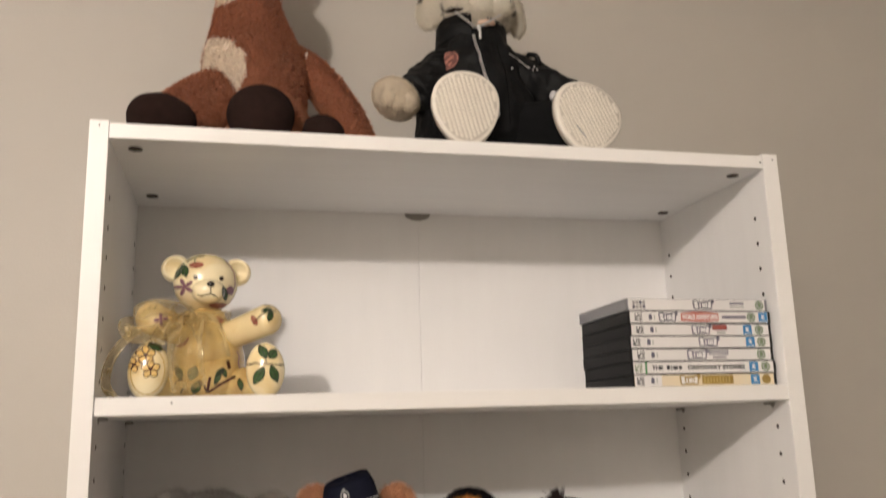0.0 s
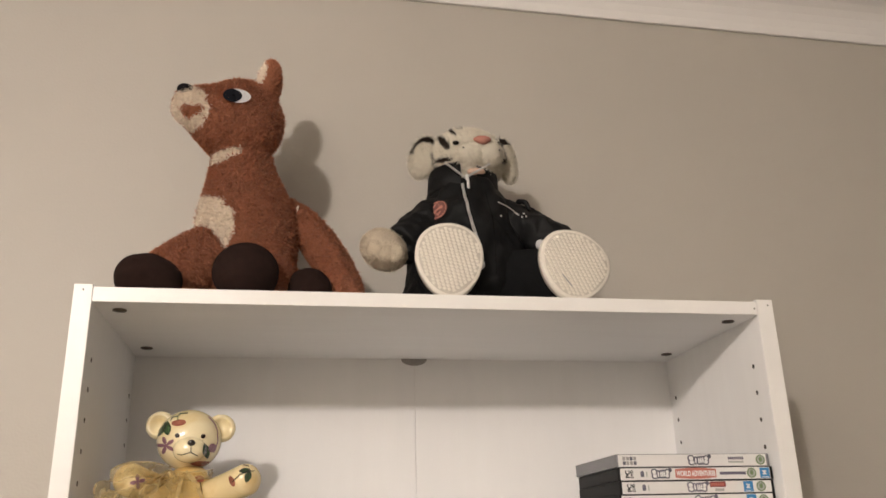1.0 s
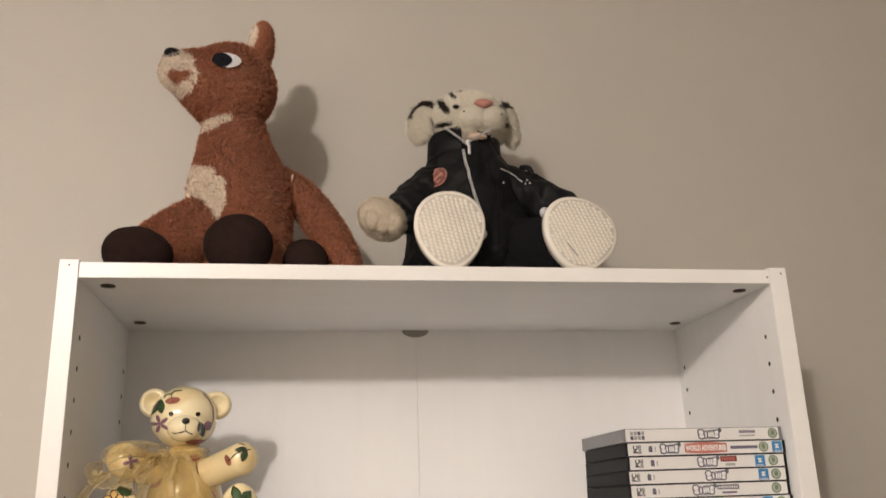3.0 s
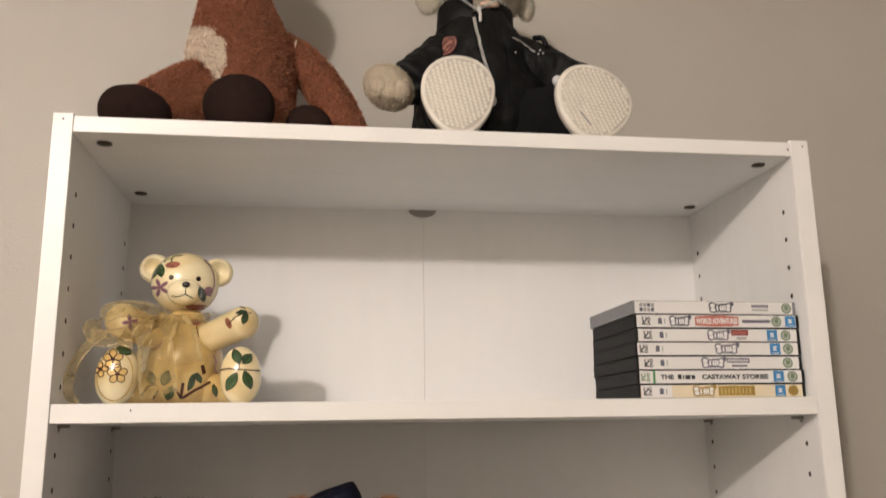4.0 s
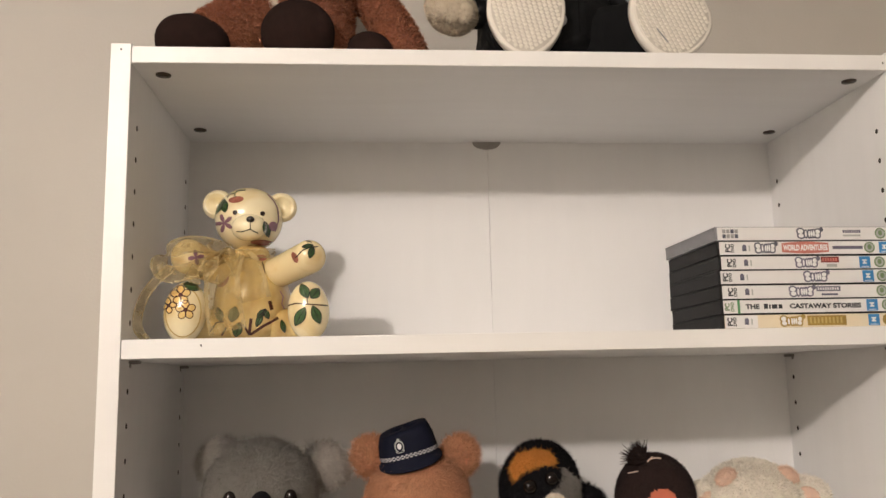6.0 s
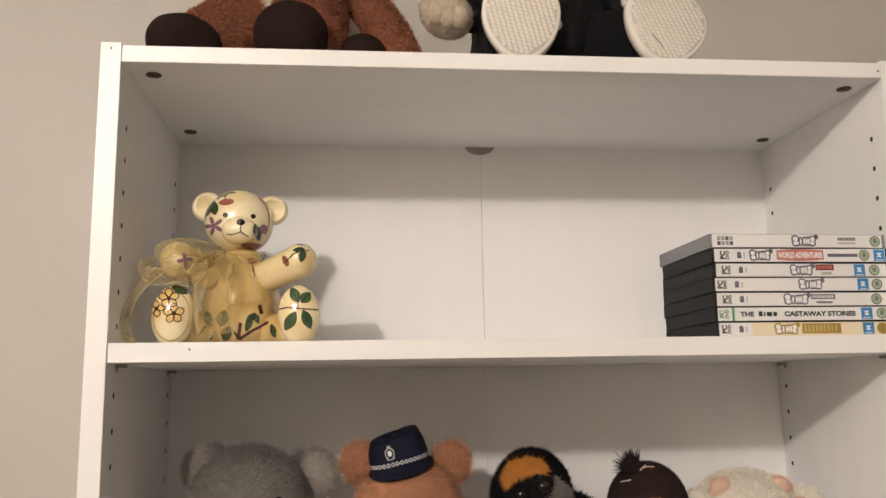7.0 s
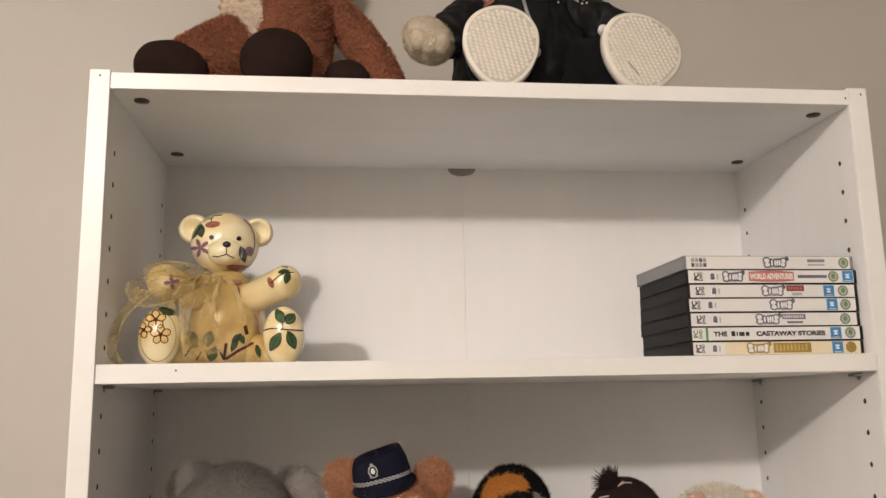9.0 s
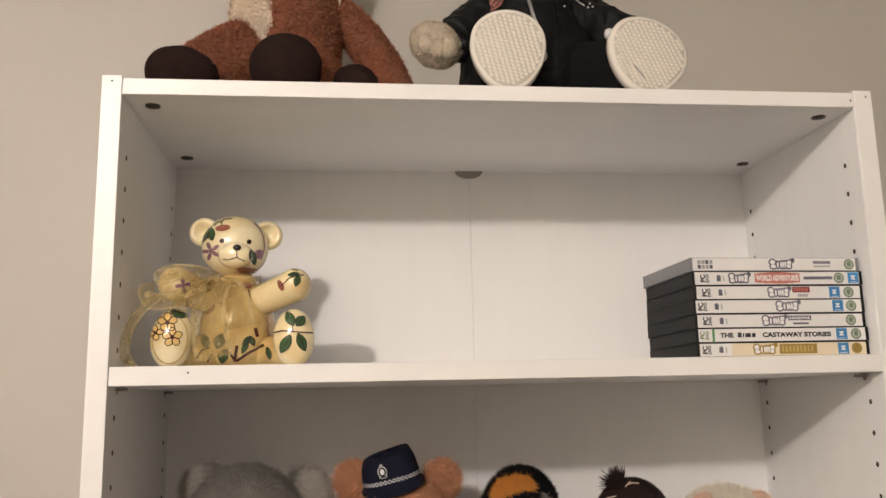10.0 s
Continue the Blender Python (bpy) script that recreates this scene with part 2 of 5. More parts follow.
def box(x0, x1, y0, y1, z0, z1, bevel=0.0, mat=0, segments=2):
    bm = bmesh.new()
    bmesh.ops.create_cube(bm, size=1)
    for v in bm.verts:
        v.co = ((x0 + x1) / 2 + v.co.x * (x1 - x0), (y0 + y1) / 2 + v.co.y * (y1 - y0), (z0 + z1) / 2 + v.co.z * (z1 - z0))
    if bevel:
        bmesh.ops.bevel(bm, geom=bm.edges[:], offset=bevel, segments=segments, affect="EDGES", profile=0.5)
    bm.verts.index_update()
    g = shape([v.co[:] for v in bm.verts], [[v.index for v in f.verts] for f in bm.faces], mat)
    bm.free()
    return g


def disc(c, r, depth, axis="z", n=20, mat=0, rz=None):
    """A short cylinder centred on c, its axis along x, y or z; rz: the second radius."""
    rz = rz or r
    V, F = [], []
    for s in (-0.5, 0.5):
        for j in range(n):
            a = 2 * math.pi * j / n
            p = (r * math.cos(a), rz * math.sin(a), s * depth)
            p = {"z": p, "y": (p[0], p[2], p[1]), "x": (p[2], p[0], p[1])}[axis]
            V.append((c[0] + p[0], c[1] + p[1], c[2] + p[2]))
    for j in range(n):
        k = (j + 1) % n
        F.append((j, k, n + k, n + j))
    F.append(tuple(range(n))[::-1])
    F.append(tuple(range(n, 2 * n)))
    return shape(V, F, mat)


def fur(g, per_m2, length, width, lay=0.5, comb=(0, 0, -1), curl=0.4, seed=1, mats=None):
    """The shape with short tapering tufts all over it, each in the colour of the spot where it grows."""
    V, T, M = g
    rng = np.random.default_rng(seed)
    a, b, c = V[T[:, 0]], V[T[:, 1]], V[T[:, 2]]
    nn = np.cross(b - a, c - a)
    area = np.linalg.norm(nn, axis=1) / 2
    ok = np.ones(len(T), bool) if mats is None else np.isin(M, mats)
    w = np.where(ok, area, 0)
    count = int(w.sum() * per_m2)
    if count < 1:
        return g
    pick = rng.choice(len(T), count, p=w / w.sum())
    nn = nn / np.maximum(2 * area[:, None], 1e-12)
    s, t = rng.random(count), rng.random(count)
    flip = s + t > 1
    s[flip], t[flip] = 1 - s[flip], 1 - t[flip]
    P = a[pick] + s[:, None] * (b - a)[pick] + t[:, None] * (c - a)[pick]
    N = nn[pick]
    C = np.array(comb, float)
    C = C - N * (N @ C)[:, None]
    C = C + 0.55 * rng.normal(0, 1, (count, 3))
    C = C - N * (N * C).sum(1)[:, None]
    lay = max(lay, 0.58)
    D = N * (1 - lay) + C * lay
    D /= np.linalg.norm(D, axis=1)[:, None]
    S = np.cross(D, N) + 0.15 * rng.normal(0, 1, (count, 3))
    S -= D * (S * D).sum(1)[:, None]
    S /= np.linalg.norm(S, axis=1)[:, None]
    S[(np.cross(S, D) * N).sum(1) < 0] *= -1
    ln = (length * rng.uniform(0.55, 1.25, count))[:, None]
    E = D + 0.45 * curl * rng.normal(0, 1, (count, 3)) - 0.15 * N
    E /= np.linalg.norm(E, axis=1)[:, None]
    B = P - N * 0.0006
    mid = B + D * ln * 0.55
    tip = mid + E * ln * 0.5
    hw = width / 2
    W = np.stack([B - S * hw, B + S * hw, mid - S * hw * 0.8, mid + S * hw * 0.8, tip], 1).reshape(-1, 3)
    o = len(V) + 5 * np.arange(count)[:, None]
    Q = np.concatenate([o + [0, 1, 3], o + [0, 3, 2], o + [2, 3, 4]], 1).reshape(-1, 3)
    allv = np.concatenate([V, W])
    return allv, np.concatenate([T, Q]), np.concatenate([M, np.repeat(M[pick], 3)])


def seen_at(P, eye, y):
    """Where lines from eye through the points P cross the upright plane at y: their x and z."""
    e = np.array(eye)
    q = e + (P - e) * ((y - e[1]) / (P[:, 1] - e[1]))[:, None]
    return q[:, 0], q[:, 2]


def paint(g, mat, test, eye, y):
    """Triangles turned to the front, whose middle passes test(x, z), take the material mat."""
    V, T, M = g
    c = V[T].mean(1)
    nn = np.cross(V[T[:, 1]] - V[T[:, 0]], V[T[:, 2]] - V[T[:, 0]])
    front = ((np.array(eye) - c) * nn).sum(1) > 0
    x, z = seen_at(c, eye, y)
    M = M.copy()
    M[front & test(x, z)] = mat
    return V, T, M


def oval(cx, cz, rx, rz, turn=0.0, wobble=0.0):
    ca, sa = math.cos(radians(turn)), math.sin(radians(turn))

    def test(x, z):
        u, v = (x - cx) * ca + (z - cz) * sa, -(x - cx) * sa + (z - cz) * ca
        a = np.arctan2(v, u)
        k = 1 + wobble * (np.sin(3 * a + 1) + 0.6 * np.sin(7 * a) + 0.5 * np.sin(11 * a + 2))
        return (u / rx) ** 2 + (v / rz) ** 2 < k ** 2
    return test


class Skin:
    """A surface onto which flat marks are laid along lines from an eye."""

    def __init__(self, g, eye, y):
        self.tree = BVHTree.FromPolygons(g[0].tolist(), g[1].tolist())
        self.eye, self.y = Vector(eye), y

    def at(self, x, z, lift=0.0004):
        d = Vector((x, self.y, z)) - self.eye
        p, n, _, _ = self.tree.ray_cast(self.eye, d.normalized())
        if p is None:
            return None
        if n.dot(d) > 0:
            n = -n
        return p + n * lift, n

    def fill(self, pts, lift=0.0004, mat=0, rings=4):
        """A filled outline, given as x, z on the plane, star-shaped about its middle."""
        cx, cz = sum(p[0] for p in pts) / len(pts), sum(p[1] for p in pts) / len(pts)
        V, F, n = [], [], len(pts)
        for k in range(rings + 1):
            for x, z in pts:
                s = k / rings
                V.append(self.at(cx + (x - cx) * s, cz + (z - cz) * s, lift))
        for k in range(rings):
            for j in range(n):
                i = (j + 1) % n
                q = (k * n + j, k * n + i, (k + 1) * n + i, (k + 1) * n + j)
                if all(V[e] is not None for e in q) and max((V[e][0] - V[q[0]][0]).length for e in q) < 0.02:
                    F.append(q)
        W = [v[0][:] if v is not None else (0, 0, 0) for v in V]
        used = sorted({e for f in F for e in f})
        back = {e: i for i, e in enumerate(used)}
        return shape([W[e] for e in used], [[back[e] for e in f] for f in F], mat)

    def line(self, pts, width, lift=0.0005, mat=0, steps=5):
        """A painted stroke along x, z points."""
        fine = []
        for (x0, z0), (x1, z1) in zip(pts, pts[1:]):
            for s in range(steps):
                fine.append((x0 + (x1 - x0) * s / steps, z0 + (z1 - z0) * s / steps))
        fine.append(pts[-1])
        V, F = [], []
        for i, (x, z) in enumerate(fine):
            a, b = fine[max(i - 1, 0)], fine[min(i + 1, len(fine) - 1)]
            dx, dz = b[0] - a[0], b[1] - a[1]
            l = math.hypot(dx, dz) or 1
            for s in (-0.5, 0.5):
                h = self.at(x - dz / l * width * s, z + dx / l * width * s, lift)
                V.append(h[0][:] if h else None)
        for i in range(len(fine) - 1):
            q = (2 * i, 2 * i + 1, 2 * i + 3, 2 * i + 2)
            if all(V[e] is not None for e in q) and max((Vector(V[e]) - Vector(V[q[0]])).length for e in q) < 0.02:
                F.append(q)
        used = sorted({e for f in F for e in f})
        back = {e: i for i, e in enumerate(used)}
        return shape([V[e] for e in used], [[back[e] for e in f] for f in F], mat)


def ring(cx, cz, rx, rz, turn=0.0, n=20, point=0.0):
    """An oval outline; point pulls its two ends out to a leaf's tips."""
    out = []
    ca, sa = math.cos(radians(turn)), math.sin(radians(turn))
    for j in range(n):
        a = 2 * math.pi * j / n
        u, v = rx * math.cos(a), rz * math.sin(a) * (1 - point * abs(math.cos(a)) ** 2)
        out.append((cx + u * ca - v * sa, cz + u * sa + v * ca))
    return out


def mesh_of(name, g, mats, base=(0, 0, 0), smooth=True):
    V, T, M = g
    me = bpy.data.meshes.new(name)
    me.vertices.add(len(V))
    me.vertices.foreach_set("co", (V - np.array(base)).astype(np.float32).ravel())
    me.loops.add(3 * len(T))
    me.loops.foreach_set("vertex_index", T.astype(np.int32).ravel())
    me.polygons.add(len(T))
    me.polygons.foreach_set("loop_start", np.arange(0, 3 * len(T), 3, dtype=np.int32))
    for m in mats:
        me.materials.append(m)
    me.polygons.foreach_set("material_index", M.astype(np.int32))
    me.update(calc_edges=True)
    if smooth:
        me.shade_smooth()
    else:
        me.shade_flat()
    return me


def thing(name, at, label, category, group=""):
    ob = new(name)
    ob.location = at
    ob.empty_display_size = 0.02
    return tagged(ob, label, category, group)


def base_of(ob):
    while ob.parent:
        ob = ob.parent
    return ob.location


def part(name, g, mats, parent, label="", smooth=True):
    """One mesh under a thing or under a part; g stands in the world's metres."""
    mats = mats if isinstance(mats, (list, tuple)) else [mats]
    ob = new(name, mesh_of(name, g, mats, base_of(parent), smooth))
    ob.parent = parent
    return tagged(ob, label)


def piece(name, mesh, at, parent):
    """A part that shares its mesh with others like it."""
    ob = new(name, mesh)
    ob.parent = parent
    ob.location = Vector(at) - base_of(parent)
    return ob


def solo(name, g, mats, at, label, category, kind="", smooth=False):
    mats = mats if isinstance(mats, (list, tuple)) else [mats]
    ob = new(name, mesh_of(name, g, mats, at, smooth))
    ob.location = at
    return tagged(ob, label, category, kind=kind)


# ---- the room ----
WALL_Y, CEIL_Z, WALL_TURN = 0.286, 2.484, radians(1.6)
# West, east and south walls are unseen; their distances set the bounce light.
X0, X1, Y0 = -0.88, 5.0, -3.4
north = solo("wall_north", box(X0 - 0.1, X1 + 0.1, WALL_Y, WALL_Y + 0.1, 0, CEIL_Z), PAINT, (0.3, WALL_Y, 0), "warm grey matt painted plaster wall behind the bookcase", "wall", "structure")
north.rotation_euler = (0, 0, WALL_TURN)
solo("wall_south_unseen", box(X0, X1, Y0 - 0.1, Y0, 0, CEIL_Z), PAINT, (0, Y0, 0), "warm grey matt painted plaster wall", "wall", "structure")
solo("wall_west_unseen", box(X0 - 0.1, X0, Y0 - 0.1, WALL_Y + 0.1, 0, CEIL_Z), PAINT, (X0, 0, 0), "unseen warm grey plaster side wall, placed to set the bounce light", "wall", "structure")
solo("wall_east_unseen", box(X1, X1 + 0.1, Y0 - 0.1, WALL_Y + 0.1, 0, CEIL_Z), PAINT, (X1, 0, 0), "unseen warm grey plaster side wall, placed to set the bounce light", "wall", "structure")
solo("floor", box(X0 - 0.1, X1 + 0.1, Y0 - 0.1, WALL_Y + 0.1, -0.1, 0), CARPET, (0, 0, 0), "plain beige carpet floor of the room", "floor", "structure")
solo("ceiling", box(X0 - 0.1, X1 + 0.1, Y0 - 0.1, WALL_Y + 0.1, CEIL_Z, CEIL_Z + 0.1), CEIL, (0, 0, CEIL_Z), "flat white painted ceiling", "ceiling", "structure")


def cornice():
    prof = [(0, 0), (-0.005, 0)]
    for k in range(9):
        a = k / 8 * math.pi / 2
        prof.append((-0.006 - 0.068 * (1 - math.cos(a)), 0.002 + 0.072 * math.sin(a)))
    prof += [(-0.080, 0.074), (-0.080, 0.084), (0, 0.084)]
    V, F, n = [], [], len(prof)
    for x in (X0, X1):
        V += [(x, WALL_Y - 0.001 + y, 2.400 + z - 0.001) for y, z in prof]
    for j in range(n):
        k = (j + 1) % n
        F.append((j, n + j, n + k, k))
    return shape(V, F)


trim = solo("trim_cornice", cornice(), CORN, (0.3, WALL_Y, 2.400), "white coved plaster cornice between wall and ceiling", "cornice", "structure")
trim.rotation_euler = (0, 0, WALL_TURN)

# ---- the bookcase ----
W, D, H, T = 0.802, 0.276, 1.80, 0.018
SHELF_TOPS = [1.514, 1.228, 0.940, 0.650, 0.360, 0.070]
TOP_U, TOP_T = 1.797, 0.0167
case = thing("bookcase", (0.40, 0.138, 0.0), "white melamine bookcase with adjustable shelves against the wall", "bookcase")
for x, wide in ((-0.0015, T + 0.0015), (W - T, T + 0.0028)):
    p = part("side_panel", box(x, x + wide, 0.001, D, 0, H, 0.0008), MELAV, case, smooth=False)
    part("edge_band", box(x + 0.0002, x + wide - 0.0002, -0.0004, 0.0008, 0.0005, H - 0.0004, 0.0003), EDGE, p, smooth=False)
top = part("top_panel", box(T, W - T, 0.001, D, TOP_U - TOP_T, TOP_U, 0.0006), MELA, case, smooth=False)
part("edge_band", box(T + 0.0006, W - T - 0.0006, -0.0003, 0.0008, TOP_U - TOP_T + 0.0002, TOP_U - 0.0002, 0.0003), EDGE, top, smooth=False)
for z in SHELF_TOPS:
    tilt = pose(T, 0, z, 0, -0.09 if z == SHELF_TOPS[0] else 0, 0) @ pose(-T, 0, -z)
    s = part("shelf", moved(box(T + 0.0008, W - T - 0.0008, 0.001, 0.271, z - T, z, 0.0006), tilt), MELA, case, smooth=False)
    part("edge_band", moved(box(T + 0.0010, W - T - 0.0010, -0.0006, 0.0008, z - T + 0.0002, z - 0.0002, 0.0003), tilt), EDGE, s, smooth=False)
part("plinth", box(T, W - T, 0.03, 0.045, 0, 0.050, 0.0006), MELA, case, smooth=False)
SEAM = 0.401
part("back_panel", box(T - 0.006, SEAM - 0.00015, 0.2725, 0.2755, 0.03, TOP_U - 0.004, 0.0004), BACKM, case, smooth=False)
part("back_panel", box(SEAM + 0.00015, W - T + 0.006, 0.2725, 0.2755, 0.03, TOP_U - 0.004, 0.0004), BACKM, case, smooth=False)
part("joining_strip", box(SEAM - 0.004, SEAM + 0.004, 0.2757, 0.2765, 0.03, TOP_U - 0.004), BACKM, case, smooth=False)

cam_mesh = mesh_of("cam_bolt", merge(disc((0, 0, 0), 0.0075, 0.0016, "z", 24), box(-0.005, 0.005, -0.0008, 0.0008, -0.0012, -0.0006, mat=1)), [BOLT, DARKHOLE])
for x in (0.041, W - 0.041):
    for y in (0.032, 0.219):
        piece("cam_bolt", cam_mesh, (x, y, TOP_U - TOP_T - 0.0005), case)


def bracket():
    V, F = [], []
    n = 14
    for z in (0.0, -0.0035):
        for j in range(n + 1):
            a = math.pi * j / n
            V.append((0.0185 * math.cos(a), z, -0.0095 * math.sin(a)))
    for j in range(n):
        F.append((j, j + 1, n + 2 + j, n + 1 + j))
    F.append(tuple(range(n + 1)))
    F.append(tuple(range(n + 1, 2 * n + 2))[::-1])
    F.append((0, n + 1, 2 * n + 1, n))
    return moved(shape(V, F), pose(SEAM - 0.001, 0.2722, TOP_U - TOP_T - 0.0002))


part("back_bracket", bracket(), ZINC, case, "small grey half-round metal bracket", smooth=False)

hole_mesh = mesh_of("peg_hole", disc((0, 0, 0), 0.0023, 0.0006, "x", 12, rz=0.0028), [DARKHOLE], smooth=False)
for x in (T, W - T):
    for y in (0.028, 0.2535):
        for k in range(46):
            z = 1.723 - 0.032 * k
            if z < 0.14 or any(s - 0.036 < z < s + 0.006 for s in SHELF_TOPS):
                continue
            piece("peg_hole", hole_mesh, (x, y, z), case)

pin_mesh = mesh_of("shelf_pin", merge(box(-0.009, 0.0, -0.0055, 0.0055, -0.0032, 0, 0.0008), disc((0.001, 0, -0.004), 0.0028, 0.003, "x", 12)), [ZINC], smooth=False)
for z in SHELF_TOPS[:3]:
    for y in (0.034, 0.252):
        piece("shelf_pin", pin_mesh, (W - T, y, z - T - 0.0002), case)
        o = piece("shelf_pin", pin_mesh, (T, y, z - T - 0.0002), case)
        o.rotation_euler = (0, 0, math.pi)
screw_mesh = mesh_of("screw_dot", disc((0, 0, 0), 0.0008, 0.0005, "y", 10, rz=0.0012), [DARKHOLE], smooth=False)
for x, z in ((0.0085, 1.7935), (W - 0.004, 1.7925), (W - T - 0.004, 1.788), (0.0905, 1.5075)):
    piece("screw_dot", screw_mesh, (x, -0.0006, z), case)

# ---- on top of the bookcase: the plush deer ----
EYE_TOP = (0.24, -0.924, 1.53)


def plush_deer():
    dz = TOP_U
    d = thing("plush_deer", (0.165, 0.12, dz), "brown fleece plush deer with cream chest patch, sitting on the bookcase", "plush toy")
    fleece = dict(per_m2=1150000, length=0.0068, width=0.0014, lay=0.40, curl=1.9)
    E = EYE_TOP
    body = loft([(0.166, 0.128, 1.835, 0.052), (0.168, 0.130, 1.87, 0.0600), (0.1655, 0.128, 1.912, 0.0615), (0.1625, 0.124, 1.945, 0.0560), (0.1585, 0.118, 1.98, 0.0435), (0.1565, 0.112, 2.010, 0.0350)], n=72, sub=14, cap=0.55)
    body = paint(body, 1, oval(0.1265, 1.922, 0.0250, 0.037, 14, 0.05), E, 0.116)
    body = paint(body, 1, lambda x, z: (abs((z - 2.022) - 0.62 * (x - 0.137)) < 0.0125) & (x < 0.155) & (x > 0.112), E, 0.116)
    b = part("body", fur(body, seed=1, **fleece), [FUR_DEER, FUR_CREAM], d)
    head = merge(egg((0.1515, 0.106, 2.0560), (0.0545, 0.052, 0.0550), n=96, m=64),
                 loft([(0.089, 0.070, 2.059, 0.022), (0.102, 0.076, 2.058, 0.029), (0.121, 0.087, 2.056, 0.041), (0.138, 0.098, 2.056, 0.047)], n=72, sub=12, cap=0.75, side=(0, 0, 1)))
    head = paint(head, 1, oval(0.089, 2.064, 0.023, 0.034, -8, 0.05), E, 0.089)
    head = paint(head, 0, oval(0.0905, 2.064, 0.0135, 0.0095, 12, 0.16), E, 0.089)
    h = part("head", fur(head, seed=2, **fleece), [FUR_DEER, FUR_CREAM], d)
    sk = Skin(head, E, 0.089)
    part("nose", egg((0.0875, 0.060, 2.0735), (0.0120, 0.011, 0.0085), (0, 20, 0)), BLACK_PL, h, "black felt nose")
    white = part("eye", sk_disc(sk, 0.147, 2.0838, 0.0172, 0.0095, -3, 0.0042), EYE_W, h, "white felt eye")
    part("pupil", sk_disc(sk, 0.1415, 2.0834, 0.0122, 0.0086, 0, 0.0052), EYE_D, white, "black felt pupil")
    ear = egg((0.1855, 0.134, 2.134), (0.0150, 0.025, 0.0330), (0, 2, 12), n=48, m=32)
    ear = paint(ear, 1, oval(0.1765, 2.138, 0.0058, 0.019, -6, 0.05), E, 0.116)
    part("ear", fur(ear, 800000, 0.006, 0.0011, 0.25, (0, 0, 1), 1.1, 3), [FUR_DEER, FUR_CREAM], h)
    part("ear", fur(egg((0.170, 0.155, 2.118), (0.012, 0.012, 0.018), (0, -10, 0)), 700000, 0.004, 0.0009, 0.25, (0, 0, 1), 0.8, 4), [FUR_DEER], h)
    part("leg", fur(loft([(0.126, 0.110, 1.868, 0.040), (0.103, 0.090, 1.854, 0.034), (0.082, 0.068, 1.838, 0.026)], n=40, sub=10), seed=5, **fleece), FUR_DEER, d)
    plush = dict(per_m2=500000, length=0.0016, width=0.0006, lay=0.4, curl=0.3)
    part("hoof", fur(loft([(0.076, 0.056, 1.8230, 0.0265), (0.064, 0.052, 1.8245, 0.0278), (0.054, 0.050, 1.8238, 0.0270)], n=40, sub=8, cap=1.0), seed=6, **plush), HOOF, d, "dark brown plush hoof")
    part("leg", fur(loft([(0.188, 0.125, 1.846, 0.044), (0.186, 0.095, 1.840, 0.039), (0.180, 0.072, 1.836, 0.030)], n=40, sub=10), seed=7, **fleece), FUR_DEER, d)
    part("hoof", fur(loft([(0.174, 0.070, 1.833, 0.036), (0.173, 0.048, 1.8325, 0.0385)], n=40, sub=8, cap=0.8, flat=0.92), seed=8, **plush), HOOF, d, "dark brown plush hoof")
    part("arm", fur(loft([(0.217, 0.140, 1.948, 0.014), (0.236, 0.138, 1.931, 0.0185), (0.2545, 0.134, 1.907, 0.0210), (0.2735, 0.129, 1.877, 0.0215), (0.2895, 0.124, 1.845, 0.0212), (0.2955, 0.121, 1.8215, 0.0205)], n=40, sub=10), seed=9, **fleece), FUR_DEER, d)
    part("care_label", moved(box(-0.0004, 0.0004, -0.003, 0.003, -0.005, 0.005, 0.0002), pose(0.2290, 0.122, 1.944, 0, 12, 30)), FUR_CREAM, d, "small white cloth label")
    part("hoof", fur(loft([(0.2490, 0.112, 1.8250, 0.0270), (0.2465, 0.094, 1.8260, 0.0285)], n=40, sub=8, cap=0.85), seed=10, **plush), HOOF, d, "dark brown plush hoof")


def sk_disc(sk, x, z, rx, rz, turn=0, lift=0.002, mat=0, point=0.0):
    return sk.fill(ring(x, z, rx, rz, turn, 24, point), lift, mat)


plush_deer()


# ---- the plush tiger in a jacket and sneakers ----
def sole_outline(n=48, a=0.042, b=0.049, narrow=0.16):
    out = []
    for j in range(n):
        t = 2 * math.pi * j / n
        u, v = math.cos(t), math.sin(t)
        out.append((a * u * (1 + narrow * (v - 0.15)), b * v))
    return out


def slab(outline, depth, inset=0.002, mat=0):
    """A thick flat plate with eased edges; the outline in x and z, its front at y 0, its back at depth."""
    V, F, n = [], [], len(outline)
    levels = [(0.0, 1 - inset / 0.04), (inset * 0.5, 1.0), (depth - inset * 0.5, 1.0), (depth, 1 - inset / 0.04)]
    for y, s in levels:
        V += [(x * s, y, z * s) for x, z in outline]
    for i in range(3):
        for j in range(n):
            k = (j + 1) % n
            F.append((i * n + j, i * n + k, (i + 1) * n + k, (i + 1) * n + j))
    F.append(tuple(range(n))[::-1])
    F.append(tuple(range(3 * n, 4 * n)))
    return shape(V, F, mat)


